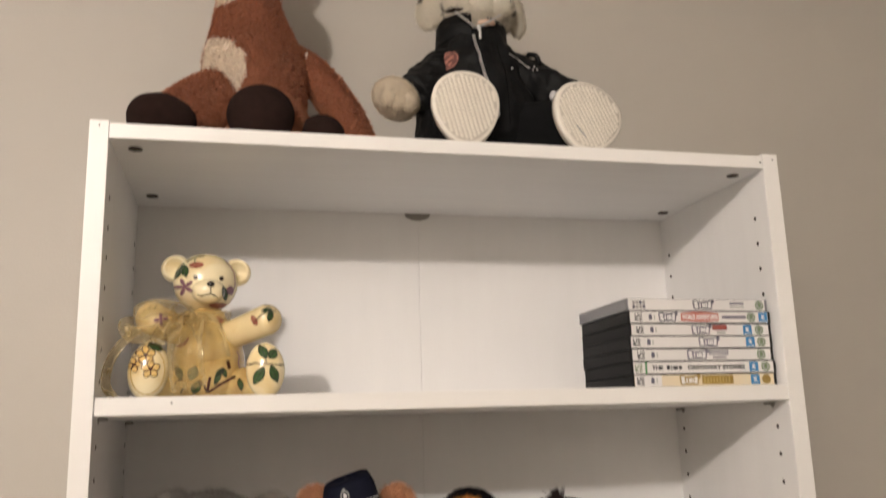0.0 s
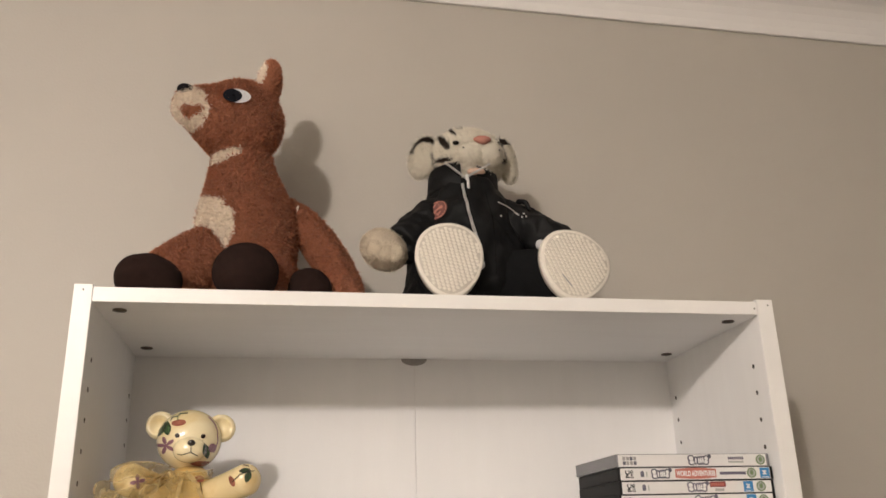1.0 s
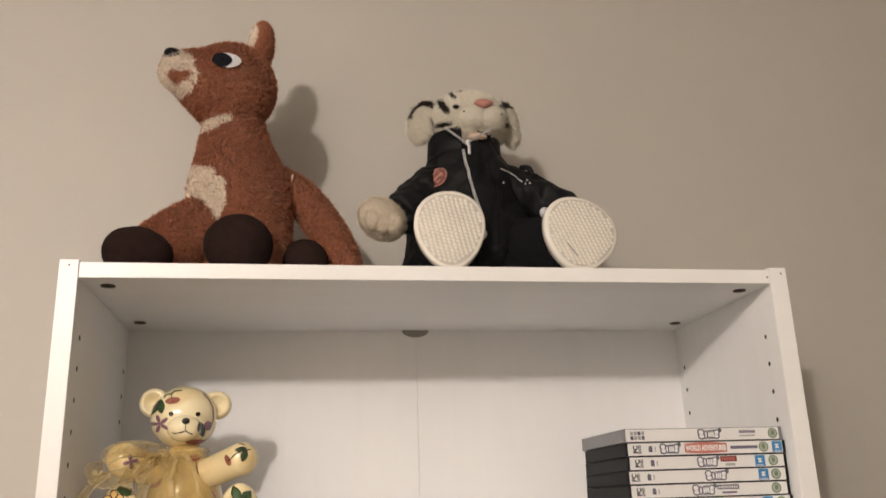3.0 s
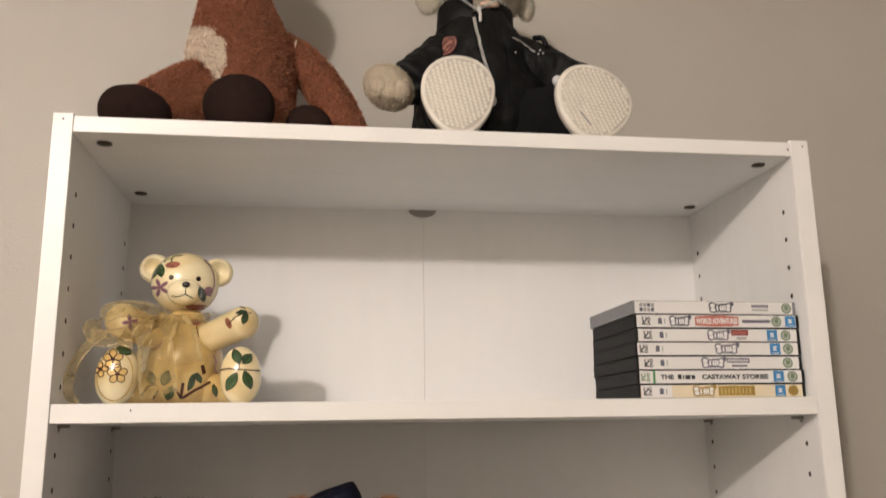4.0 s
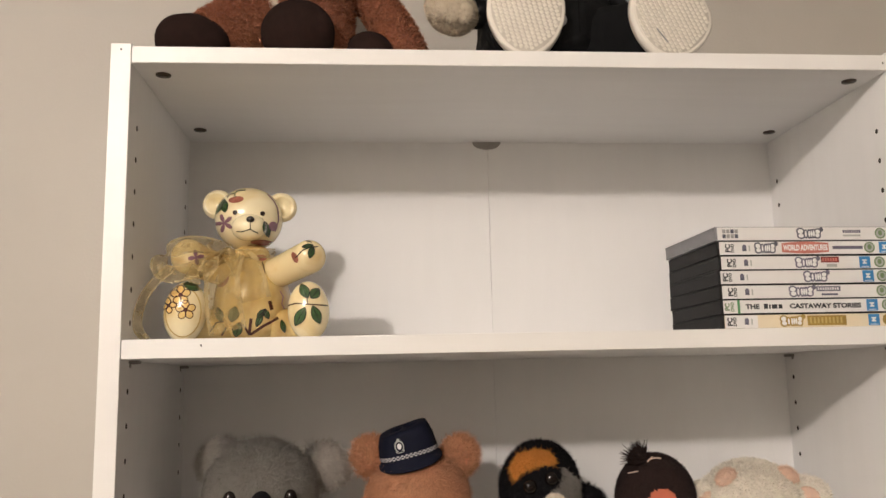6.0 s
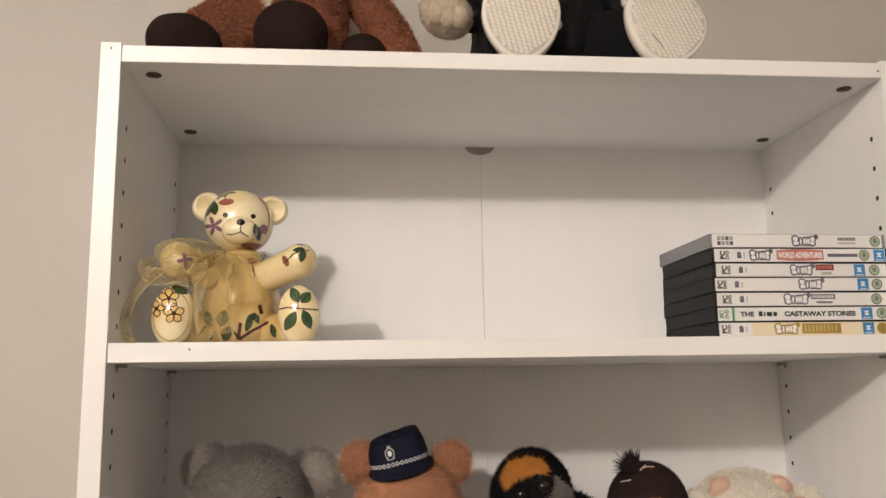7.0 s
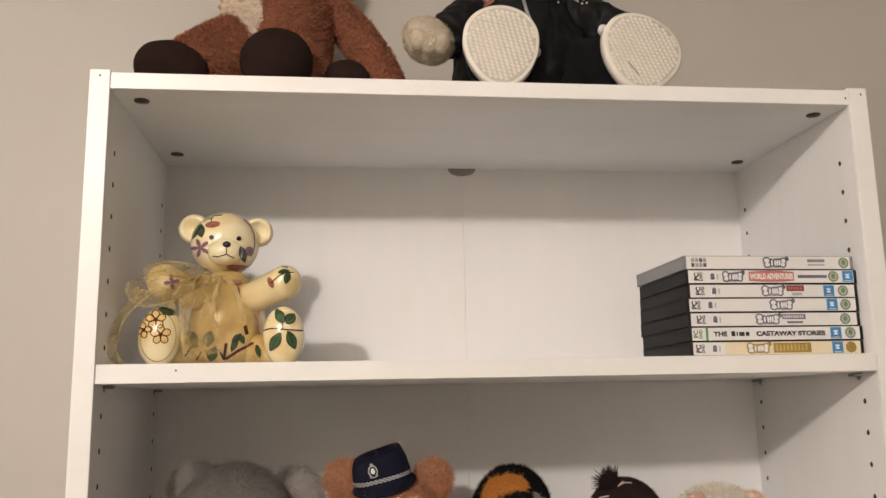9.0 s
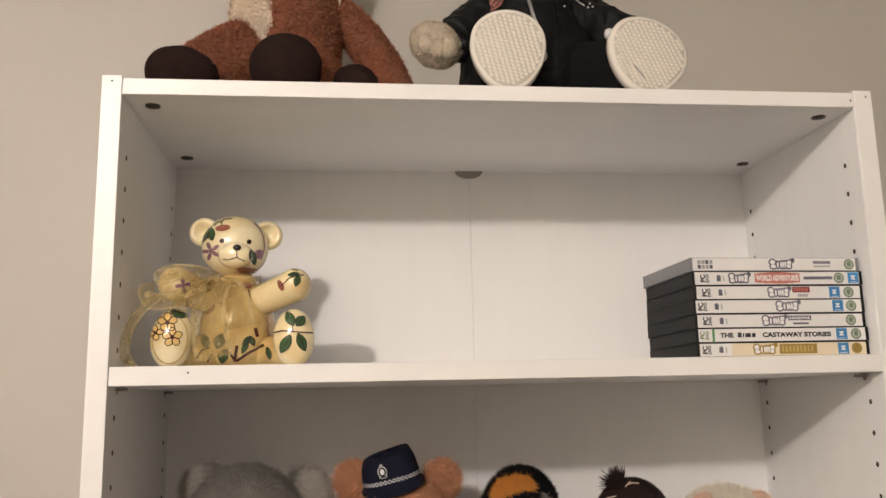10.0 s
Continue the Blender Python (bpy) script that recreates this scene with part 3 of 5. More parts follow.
def sneaker(parent, at, rot, a, b, lattice):
    m = pose(*at, *rot)
    outline = sole_outline(a=a, b=b)
    rim = [(x, z) for x, z in outline]
    sole = part("sole", moved(slab(rim, 0.012), m), RUBBER_R, parent, "off-white rubber sole with waffle tread")
    # Shade between the tread blocks is coloured in with a darker rubber.
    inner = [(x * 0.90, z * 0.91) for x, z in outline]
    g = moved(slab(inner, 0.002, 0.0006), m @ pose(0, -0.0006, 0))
    part("tread_field", g, RUBBER_SHADE, sole)
    bits = []
    step = 0.0052
    ca, sa = math.cos(radians(lattice)), math.sin(radians(lattice))
    for i in range(-16, 17):
        for j in range(-16, 17):
            u, v = i * step, j * step * 0.92 + (step * 0.46 if i % 2 else 0)
            x, z = u * ca - v * sa, u * sa + v * ca
            w = a * 0.86 * (1 + 0.16 * (z / b - 0.15))
            if (x / w) ** 2 + (z / (b * 0.87)) ** 2 > 1:
                continue
            bits.append(moved(box(-0.0021, 0.0021, -0.0009, 0, -0.0019, 0.0019, 0.0006, segments=1), m @ pose(x, -0.0006, z, 0, lattice + (45 if lattice < 20 else 0), 0)))
    tr = part("tread", merge(*bits), RUBBER, sole, smooth=False)
    tagged(tr, kind="stuff")
    groove = [moved(box(-0.0005, 0.0005, -0.0007, 0, -b * 0.2, b * 0.2), m @ pose(-a * 0.15, -0.0016, -b * 0.55, 0, -52, 0))]
    if lattice > 20:
        part("groove", merge(*groove), CASE_GR, sole, smooth=False)
    upper = loft([(0, 0.026, 0.0, min(a, b) * 0.90), (0, 0.04, 0.002, min(a, b) * 0.86), (0, 0.060, 0.0, min(a, b) * 0.75)], n=36, cap=0.3, side=(1, 0, 0))
    part("upper", moved(upper, m), DENIM, parent, "black cloth sneaker upper")
    lace = egg((a * 0.93, 0.016, b * 0.02), (0.006, 0.005, 0.007))
    if lattice > 20:
        lace = egg((-a * 0.93, 0.016, b * 0.42), (0.006, 0.005, 0.007))
    part("lace_end", moved(lace, m), EYE_W, parent, "white lace end")


def plush_tiger():
    E = EYE_TOP
    t = thing("plush_tiger", (0.455, 0.12, TOP_U), "white plush tiger in black leather jacket and sneakers on the bookcase", "plush toy")
    short = dict(per_m2=900000, length=0.0058, width=0.00065, lay=0.35, curl=0.40)
    # jacket with a few soft folds
    def folds(g, amount, freq, seed):
        V = g[0].copy()
        off = np.array([noise.noise(Vector((p[0] * freq + seed, p[1] * freq, p[2] * freq * 0.6))) + 0.5 * noise.noise(Vector((p[0] * freq * 2.3, p[1] * freq * 2.3 + seed, p[2] * freq * 1.4))) for p in V])
        c = V.mean(0)
        r = V - c
        r[:, 2] *= 0.2
        r /= np.maximum(np.linalg.norm(r, axis=1)[:, None], 1e-6)
        return V + r * (off * amount)[:, None], g[1], g[2]
    torso = folds(loft([(0.457, 0.130, 1.835, 0.087), (0.457, 0.132, 1.87, 0.081), (0.458, 0.138, 1.915, 0.070), (0.458, 0.143, 1.950, 0.062), (0.455, 0.147, 1.984, 0.0495)], n=72, sub=14, cap=0.3, flat=0.85), 0.007, 38, 3)
    jacket = part("jacket", torso, LEATHER, t, "black leatherette biker jacket")
    for ctrl, s in (([(0.416, 0.142, 1.946, 0.029), (0.391, 0.126, 1.920, 0.029), (0.365, 0.110, 1.894, 0.027)], 5), ([(0.500, 0.142, 1.950, 0.030), (0.541, 0.126, 1.926, 0.030), (0.584, 0.108, 1.894, 0.028)], 9)):
        sleeve_r = folds(loft(ctrl, n=44, sub=14, cap=0.35), 0.006, 60, s)
        part("sleeve", sleeve_r, LEATHER, jacket)
    # stand-up collar in two wings, open at the front
    for a0, a1 in ((-205, -103), (-77, 25)):
        V, F, n = [], [], 16
        for i in range(n + 1):
            a = radians(a0 + (a1 - a0) * i / n)
            edge = abs(((a0 + (a1 - a0) * i / n) + 90)) / 115
            for k, (r, z) in enumerate(((0.046, 1.976), (0.0485, 1.990), (0.0475, 2.003 + 0.014 * (1 - edge) ** 0.5), (0.0435, 2.002 + 0.014 * (1 - edge) ** 0.5), (0.040, 1.986))):
                V.append((0.455 + r * 1.02 * math.cos(a), 0.148 + r * 0.9 * math.sin(a) - 0.004 * k * 0.3, z))
        for i in range(n):
            for k in range(4):
                F.append((i * 5 + k, (i + 1) * 5 + k, (i + 1) * 5 + k + 1, i * 5 + k + 1))
        part("collar", shape(V, F), LEATHER, jacket)
    sk = Skin(merge(torso, sleeve_r), E, 0.116)
    def strip(name, pts, width, mat, lift=0.002):
        g = sk.line(pts, width, lift)
        if len(g[1]):
            part(name, g, mat, jacket, smooth=False)
    # front zip: a tape with small teeth
    run = [(0.449, 1.986), (0.4515, 1.968), (0.456, 1.945), (0.461, 1.925), (0.468, 1.898)]
    strip("zip_tape", run, 0.0075, DENIM, 0.0015)
    teeth = []
    for (x0, z0), (x1, z1) in zip(run, run[1:]):
        cnt = max(2, int(math.hypot(x1 - x0, z1 - z0) / 0.0021))
        for i in range(cnt):
            s = i / cnt
            h = sk.at(x0 + (x1 - x0) * s, z0 + (z1 - z0) * s, 0.0024)
            if h:
                teeth.append(moved(box(-0.0019, 0.0019, -0.0009, 0.0009, -0.0006, 0.0006), Matrix.Translation(h[0]) @ pose(0, 0, 0, 0, -14, 0)))
    part("zip", merge(*teeth), SILVER, jacket, "silver metal zip", smooth=False)
    for (x0, z0), (x1, z1) in (((0.4475, 1.987), (0.4225, 2.011)), ((0.4505, 1.987), (0.4825, 2.0105))):
        teeth = []
        for i in range(15):
            s = i / 14
            x, z = x0 + (x1 - x0) * s, z0 + (z1 - z0) * s
            teeth.append(moved(box(-0.0015, 0.0015, -0.0010, 0.0010, -0.0007, 0.0007), pose(x, (0.0925 if x1 < x0 else 0.0885) + 0.008 * s, z, 0, -45 if x1 < x0 else 40, 0)))
        part("zip", merge(*teeth), SILVER, jacket, smooth=False)
    part("zip_pull", merge(box(0.4470, 0.4514, 0.085, 0.0885, 1.981, 1.989, 0.0008), box(0.4480, 0.4516, 0.083, 0.0852, 1.968, 1.982, 0.0007)), SILVER, jacket, "silver zip pull", smooth=False)
    g = sk.fill(ring(0.4145, 1.947, 0.0105, 0.0155, -38, 20), 0.0022)
    emb = part("patch", g, EMBLEM, jacket, "red-brown embroidered oval patch")
    part("patch_mark", merge(sk.line(ring(0.4145, 1.947, 0.0090, 0.0138, -38, 20) + ring(0.4145, 1.947, 0.0090, 0.0138, -38, 20)[:1], 0.0010, 0.0026, steps=2), sk.line([(0.411, 1.944), (0.4165, 1.9395)], 0.0012, 0.0028), sk.line([(0.4130, 1.9575), (0.4205, 1.9490)], 0.0010, 0.0028), sk.line([(0.408, 1.941), (0.415, 1.948), (0.421, 1.953)], 0.0022, 0.0027), sk.line([(0.409, 1.950), (0.4125, 1.955)], 0.0016, 0.0027), sk.line([(0.4145, 1.939), (0.418, 1.945)], 0.0014, 0.0027)), PINK, emb, smooth=False)
    g = sk.line([(0.496, 1.962), (0.505, 1.958), (0.516, 1.951), (0.526, 1.944)], 0.0018, 0.0022)
    part("pocket_zip", g, SILVER, jacket, "silver pocket zip", smooth=False)
    for x, z in ((0.499, 1.943), (0.531, 1.947), (0.5345, 1.943), (0.529, 1.942)):
        h = sk.at(x, z, 0.0015)
        if h:
            part("snap", egg(h[0][:], (0.0014, 0.0010, 0.0014), n=14, m=8), SILVER, jacket)
    part("seam", merge(sk.line([(0.480, 1.975), (0.487, 1.94), (0.490, 1.90), (0.489, 1.86)], 0.0016, 0.0016), sk.line([(0.425, 1.985), (0.404, 1.968)], 0.0016, 0.0016)), DENIM, jacket, smooth=False)
    part("strap", loft([(0.523, 0.108, 1.962, 0.0035), (0.530, 0.100, 1.958, 0.0035), (0.534, 0.098, 1.948, 0.003)], n=12, sub=4), LEATHER, jacket, smooth=True)
    # trousers
    for x0, x1 in ((0.432, 0.416), (0.495, 0.560)):
        part("trouser_leg", folds(loft([(x0, 0.115, 1.843, 0.044), ((x0 + x1) / 2, 0.09, 1.843, 0.043), (x1, 0.07, 1.843, 0.040)], n=36, sub=8, cap=0.4), 0.005, 50, x0), DENIM, t, "black cloth trouser leg")
    sneaker(t, (0.4115, 0.026, 1.849), (-7, 0, -4), 0.0418, 0.0495, 12)
    sneaker(t, (0.568, 0.028, 1.8475), (-7, 17, 5), 0.0470, 0.0475, 38)
    # paw
    paw = merge(egg((0.340, 0.100, 1.884), (0.0310, 0.026, 0.0255), (0, 28, 10), n=40, m=28), *[egg((x, 0.080, z), (0.0105, 0.0075, 0.0125), (0, 20, 0), n=24, m=16) for x, z in ((0.328, 1.8775), (0.3405, 1.8735), (0.3525, 1.8735))])
    part("paw", fur(paw, 900000, 0.0036, 0.0006, 0.35, (-0.5, 0, -0.5), 0.3, 21), PAW_PL, t, "grey-beige plush paw")
    part("paw", fur(egg((0.600, 0.102, 1.880), (0.022, 0.024, 0.022)), 400000, 0.0026, 0.0007, 0.35, (0.5, 0, -0.5), 0.3, 22), PAW_PL, t, "grey-beige plush paw")
    # head tipped back
    head = egg((0.461, 0.145, 2.036), (0.054, 0.050, 0.043), (0, 0, 0), n=96, m=64)
    stripes = [oval(0.4250, 2.0470, 0.0118, 0.0051, -52), oval(0.4085, 2.0210, 0.0029, 0.0175, 6), oval(0.4240, 2.0215, 0.0118, 0.0032, 14), oval(0.4210, 2.0095, 0.0118, 0.0032, 6),
               oval(0.4480, 2.0735, 0.0095, 0.0046, 10), oval(0.4780, 2.0755, 0.0095, 0.0041, -8), oval(0.4630, 2.0840, 0.0056, 0.0034), oval(0.4360, 2.0640, 0.0067, 0.0030, -35),
               oval(0.5020, 2.0480, 0.0029, 0.0121, 12), oval(0.5070, 2.0240, 0.0084, 0.0032, -20), oval(0.5100, 2.0370, 0.0027, 0.0108, 6), oval(0.4960, 2.0650, 0.0062, 0.0030, 35)]
    for s in stripes:
        head = paint(head, 1, s, E, 0.116)
    h = part("head", fur(head, seed=23, comb=(0, 0.4, 0.6), **{k: v for k, v in short.items()}), [TIGER_W, STRIPE], t)
    muz = merge(egg((0.460, 0.110, 2.029), (0.0225, 0.022, 0.0185), n=48, m=32), egg((0.484, 0.110, 2.030), (0.0215, 0.022, 0.0185), n=48, m=32), egg((0.471, 0.113, 2.038), (0.019, 0.024, 0.0165), n=48, m=32))
    part("muzzle", fur(muz, 700000, 0.0038, 0.0007, 0.3, (0, 0, -1), 0.3, 24), TIGER_W, h)
    def tri(v):
        v[:, 0] *= 0.45 + 0.55 * np.clip((v[:, 2] + 1) / 1.2, 0, 1)
        return v
    part("nose", egg((0.4725, 0.0885, 2.0415), (0.0130, 0.006, 0.0066), (-18, 0, 0), warp=tri), PINK, h, "pink felt nose")
    part("mouth", egg((0.467, 0.112, 2.0050), (0.0130, 0.012, 0.0058), (20, 0, 0)), LAMB_P, h, "pink felt mouth")
    for x, z in ((0.4465, 2.031), (0.453, 2.026), (0.460, 2.032), (0.489, 2.033), (0.496, 2.029)):
        part("whisker_dot", egg((x, 0.0880 + abs(x - 0.472) * 0.14, z), (0.0012, 0.001, 0.0012), n=10, m=6), BLACK_PL, h)
    for x, y, z in ((0.4372, 0.0965, 2.0395), (0.4975, 0.104, 2.044)):
        part("eye", egg((x, y, z), (0.0046, 0.003, 0.0030), n=20, m=12), GLASS_EYE, h, "dark glossy eye")
    for c, r, rot, sd in (((0.3995, 0.140, 2.036), (0.0195, 0.012, 0.0310), (0, 16, -15), 25), ((0.5185, 0.146, 2.040), (0.0145, 0.012, 0.033), (0, -14, 25), 26)):
        ear = egg(c, r, rot, n=48, m=36)
        inner = oval(c[0] + (0.006 if c[0] < 0.45 else -0.004), c[2] - 0.0055, r[0] * 1.02, r[2] * 0.98, 10 if c[0] < 0.45 else -14)
        ear = paint(ear, 1, lambda x, z: ~inner(x, z) & (z > c[2] + 0.006), E, c[1])
        part("ear", fur(ear, 900000, 0.0065, 0.00065, 0.35, (0, 0, -1), 0.25, sd), [TIGER_W, STRIPE], h)


plush_tiger()


# ---- upper shelf: the painted ceramic bear ----
EYE_MID = (0.242, -0.82, 1.474)
SHELF_A = SHELF_TOPS[0]


def ceramic_bear():
    E = EYE_MID
    c = thing("ceramic_bear", (0.125, 0.095, SHELF_A), "glossy cream ceramic bear ornament painted with flowers and leaves", "ornament")
    z0 = SHELF_A
    body_g = loft([(0.127, 0.102, z0 + 0.022, 0.036), (0.126, 0.100, z0 + 0.042, 0.0405), (0.125, 0.099, z0 + 0.070, 0.0345), (0.123, 0.100, z0 + 0.092, 0.021)], n=64, sub=12, cap=0.6)
    body = part("body", body_g, GOLD_C, c)
    head_g = merge(egg((0.1205, 0.102, 1.6465), (0.0358, 0.0345, 0.0342), n=64, m=44), egg((0.1245, 0.0745, 1.633), (0.0180, 0.0145, 0.0145), n=48, m=32))
    head = part("head", head_g, PALE_C, c)

    def cup(v):
        f = np.clip(-v[:, 1], 0, 1)
        rr = np.sqrt(v[:, 0] ** 2 + v[:, 2] ** 2)
        v[:, 1] = np.where(v[:, 1] < 0, v[:, 1] + 1.25 * np.clip(1 - (rr / 0.72) ** 2, 0, 1), v[:, 1])
        return v
    for x, z, r in ((0.0870, 1.6635, -10), (0.1545, 1.6600, 10)):
        part("ear", egg((x, 0.104, z), (0.0165, 0.0085, 0.0160), (0, 0, r), n=40, m=28, warp=cup), PALE_C, head)
    arm_l = loft([(0.104, 0.090, 1.588, 0.0160), (0.086, 0.070, 1.593, 0.0165), (0.0685, 0.050, 1.5995, 0.0176)], n=40, sub=8)
    arm_r = loft([(0.143, 0.090, 1.583, 0.0160), (0.167, 0.070, 1.5910, 0.0165), (0.1885, 0.050, 1.5980, 0.0172)], n=40, sub=8)
    part("arm", arm_l, CREAM_C, c)
    ar = part("arm", arm_r, CREAM_C, c)
    leg_l = loft([(0.106, 0.098, z0 + 0.0180, 0.0165), (0.076, 0.066, z0 + 0.0190, 0.0170)], n=40, sub=8, cap=0.6)
    leg_r = loft([(0.149, 0.098, z0 + 0.0180, 0.0165), (0.179, 0.067, z0 + 0.0190, 0.0170)], n=40, sub=8, cap=0.6)
    part("leg", leg_l, GOLD_C, c), part("leg", leg_r, GOLD_C, c)

    def pad(v):
        rr = np.sqrt(v[:, 0] ** 2 + v[:, 2] ** 2)
        v[:, 1] = np.where((v[:, 1] < 0) & (rr < 0.8), v[:, 1] * 0.9 - 0.06, v[:, 1])
        return v
    foot_lg = egg((0.0675, 0.050, z0 + 0.0300), (0.0208, 0.0190, 0.0302), (0, 5, 4), n=48, m=36, warp=pad)
    foot_rg = egg((0.1875, 0.052, z0 + 0.0295), (0.0208, 0.0190, 0.0298), (0, -3, -4), n=48, m=36, warp=pad)
    fl = part("foot", foot_lg, PALE_C, c)
    fr = part("foot", foot_rg, PALE_C, c)

    # face
    hs = Skin(head_g, E, 0.071)
    part("nose", egg(hs.at(0.1263, 1.6405, 0.0)[0][:], (0.0042, 0.0028, 0.0036), n=20, m=12), BLACK_P, head, "black painted nose")
    for x, z in ((0.1108, 1.6480), (0.1385, 1.6468)):
        part("eye", hs.fill(ring(x, z, 0.0025, 0.0025), 0.0004), BROWN_P, head)
        part("pupil", hs.fill(ring(x, z, 0.0018, 0.0018), 0.0008), BLACK_P, head)
    part("mouth", merge(hs.line([(0.1262, 1.637), (0.1264, 1.6305)], 0.0008), hs.line([(0.1125, 1.6285), (0.117, 1.6276), (0.122, 1.6290), (0.1264, 1.6305), (0.130, 1.6282), (0.1345, 1.6262)], 0.0009)), BLACK_P, head)

    def leaf(sk, x, z, rx, rz, turn, parent, mat=GREEN_P):
        g = sk.fill(ring(x, z, rx, rz, turn, 20, 0.55), 0.0004)
        if len(g[1]):
            o = part("painted_leaf", g, mat, parent)
            ca, sa = math.cos(radians(turn)), math.sin(radians(turn))
            outline = ring(x, z, rx, rz, turn, 20, 0.55)
            part("leaf_outline", merge(sk.line(outline + outline[:1], 0.0006, 0.0006, steps=2), sk.line([(x - rx * ca, z - rx * sa), (x + rx * ca, z + rx * sa)], 0.0005, 0.0006)), BLACK_P, o)

    def flower(sk, x, z, r, parent, petals=5, mat=ORANGE_P, line=BROWN_P, start=0.0, slim=0.75):
        for i in range(petals):
            a = radians(start + 360 * i / petals)
            px, pz = x + r * math.cos(a), z + r * math.sin(a)
            outline = ring(px, pz, r * 0.72, r * 0.72 * slim, math.degrees(a), 16)
            g = sk.fill(outline, 0.0004)
            if len(g[1]):
                o = part("painted_petal", g, mat, parent)
                part("petal_outline", sk.line(outline + outline[:1], 0.0009, 0.0006, steps=2), line, o)
        g = sk.fill(ring(x, z, r * 0.32, r * 0.32), 0.0007)
        if len(g[1]):
            part("flower_centre", g, line, parent)

    # head: two leaves, a rose on the brow, a mauve flower on one cheek, leaf and bud on the other
    leaf(hs, 0.0925, 1.6545, 0.0085, 0.0048, 80, head), leaf(hs, 0.0990, 1.6560, 0.0080, 0.0045, 105, head)
    flower(hs, 0.1000, 1.6370, 0.0055, head, 5, MAUVE_P, MAUVE_P, 40, 0.40)
    part("painted_rose", hs.fill(ring(0.1115, 1.6615, 0.0078, 0.0034, 8), 0.0004), PINK_P, head)
    part("painted_stem", merge(hs.line([(0.1105, 1.6635), (0.110, 1.668), (0.113, 1.671), (0.1205, 1.6715)], 0.0010), hs.line([(0.1095, 1.668), (0.1045, 1.667), (0.1025, 1.6635)], 0.0009)), GREEN_P, head)
    part("painted_stem", merge(hs.line([(0.0895, 1.652), (0.0885, 1.645), (0.0892, 1.637), (0.0910, 1.628)], 0.0015)), GREEN_P, head)
    leaf(hs, 0.1425, 1.6305, 0.0085, 0.0036, 105, head)
    part("painted_bud", hs.fill(ring(0.1490, 1.6335, 0.0045, 0.0050), 0.0004), MAUVE_P, head)
    part("painted_stem", hs.line([(0.143, 1.667), (0.1495, 1.660), (0.1535, 1.652), (0.1545, 1.640), (0.151, 1.628)], 0.0012), MAUVE_P, head)
    part("painted_rose", hs.fill(ring(0.139, 1.6165, 0.0125, 0.0030, -4), 0.0004), PINK_P, head)
    part("painted_stem", hs.line([(0.146, 1.6165), (0.1505, 1.6180)], 0.0012), BROWN_P, head)
    # body: rose with stems, twigs, leaves
    bs = Skin(merge(body_g, leg_l, leg_r), E, 0.071)
    part("painted_rose", bs.fill(ring(0.1375, 1.6005, 0.0055, 0.0033, -10), 0.0004), PINK_P, body)
    part("painted_stem", merge(bs.line([(0.1385, 1.597), (0.1415, 1.585)], 0.0009), bs.line([(0.149, 1.600), (0.1455, 1.585)], 0.0012)), BROWN_P, body)
    part("painted_twig", bs.line([(0.1265, 1.522), (0.1275, 1.5300), (0.1285, 1.5385)], 0.0030), BROWN_P, body)
    part("painted_twig", merge(bs.line([(0.1265, 1.523), (0.123, 1.529), (0.117, 1.535)], 0.0022), bs.line([(0.128, 1.5225), (0.141, 1.531), (0.156, 1.5385)], 0.0028)), BROWN_P, body)
    part("painted_twig", bs.line([(0.1465, 1.5560), (0.1490, 1.5470)], 0.0036), BROWN_P, body)
    leaf(bs, 0.1385, 1.5435, 0.0062, 0.0030, 45, body), leaf(bs, 0.1365, 1.5370, 0.0075, 0.0030, 68, body), leaf(bs, 0.1435, 1.5430, 0.0055, 0.0028, 115, body)
    leaf(bs, 0.111, 1.543, 0.0080, 0.0055, 75, body), leaf(bs, 0.0965, 1.543, 0.0075, 0.0045, 100, body), leaf(bs, 0.115, 1.5275, 0.0070, 0.0050, 80, body), leaf(bs, 0.1610, 1.5300, 0.0065, 0.0026, 105, body)
    part("painted_rose", bs.fill(ring(0.0985, 1.5790, 0.0070, 0.0085, -20), 0.0004), PINK_P, body)
    part("painted_stem", bs.line([(0.1565, 1.5665), (0.160, 1.560), (0.1585, 1.553), (0.161, 1.548)], 0.0009), MAUVE_P, body)
    # raised arm with sprig, other arm with faint flower
    a2 = Skin(arm_r, E, 0.044)
    leaf(a2, 0.1870, 1.6075, 0.0055, 0.0022, 8, ar), leaf(a2, 0.1905, 1.6015, 0.0060, 0.0032, 75, ar)
    part("painted_stem", merge(a2.line([(0.175, 1.596), (0.182, 1.6035), (0.190, 1.6065), (0.197, 1.6070)], 0.0009), a2.line([(0.185, 1.613), (0.191, 1.6115)], 0.0009)), BLACK_P, ar)
    part("painted_bud", a2.fill(ring(0.1745, 1.5965, 0.0028, 0.0058, 25), 0.0004), PINK_P, ar)
    a1 = Skin(arm_l, E, 0.044)
    flower(a1, 0.0775, 1.5975, 0.0042, c, 4, MAUVE_P, MAUVE_P, 10, 0.5)
    # feet
    f1 = Skin(foot_lg, E, 0.044)
    for x, z in ((0.0640, 1.5600), (0.0690, 1.5455), (0.0530, 1.5500)):
        flower(f1, x, z, 0.0056 if x > 0.06 else 0.0044, fl, 5 if x > 0.06 else 4, ORANGE_P, BROWN_P, 20 if x > 0.06 else 100, 0.85)
    groove = ring(0.0668, 1.5435, 0.0168, 0.0240, 0, 28)
    part("rim_groove", f1.line(groove + groove[:1], 0.0011, 0.0003, steps=2), GROOVE, fl)
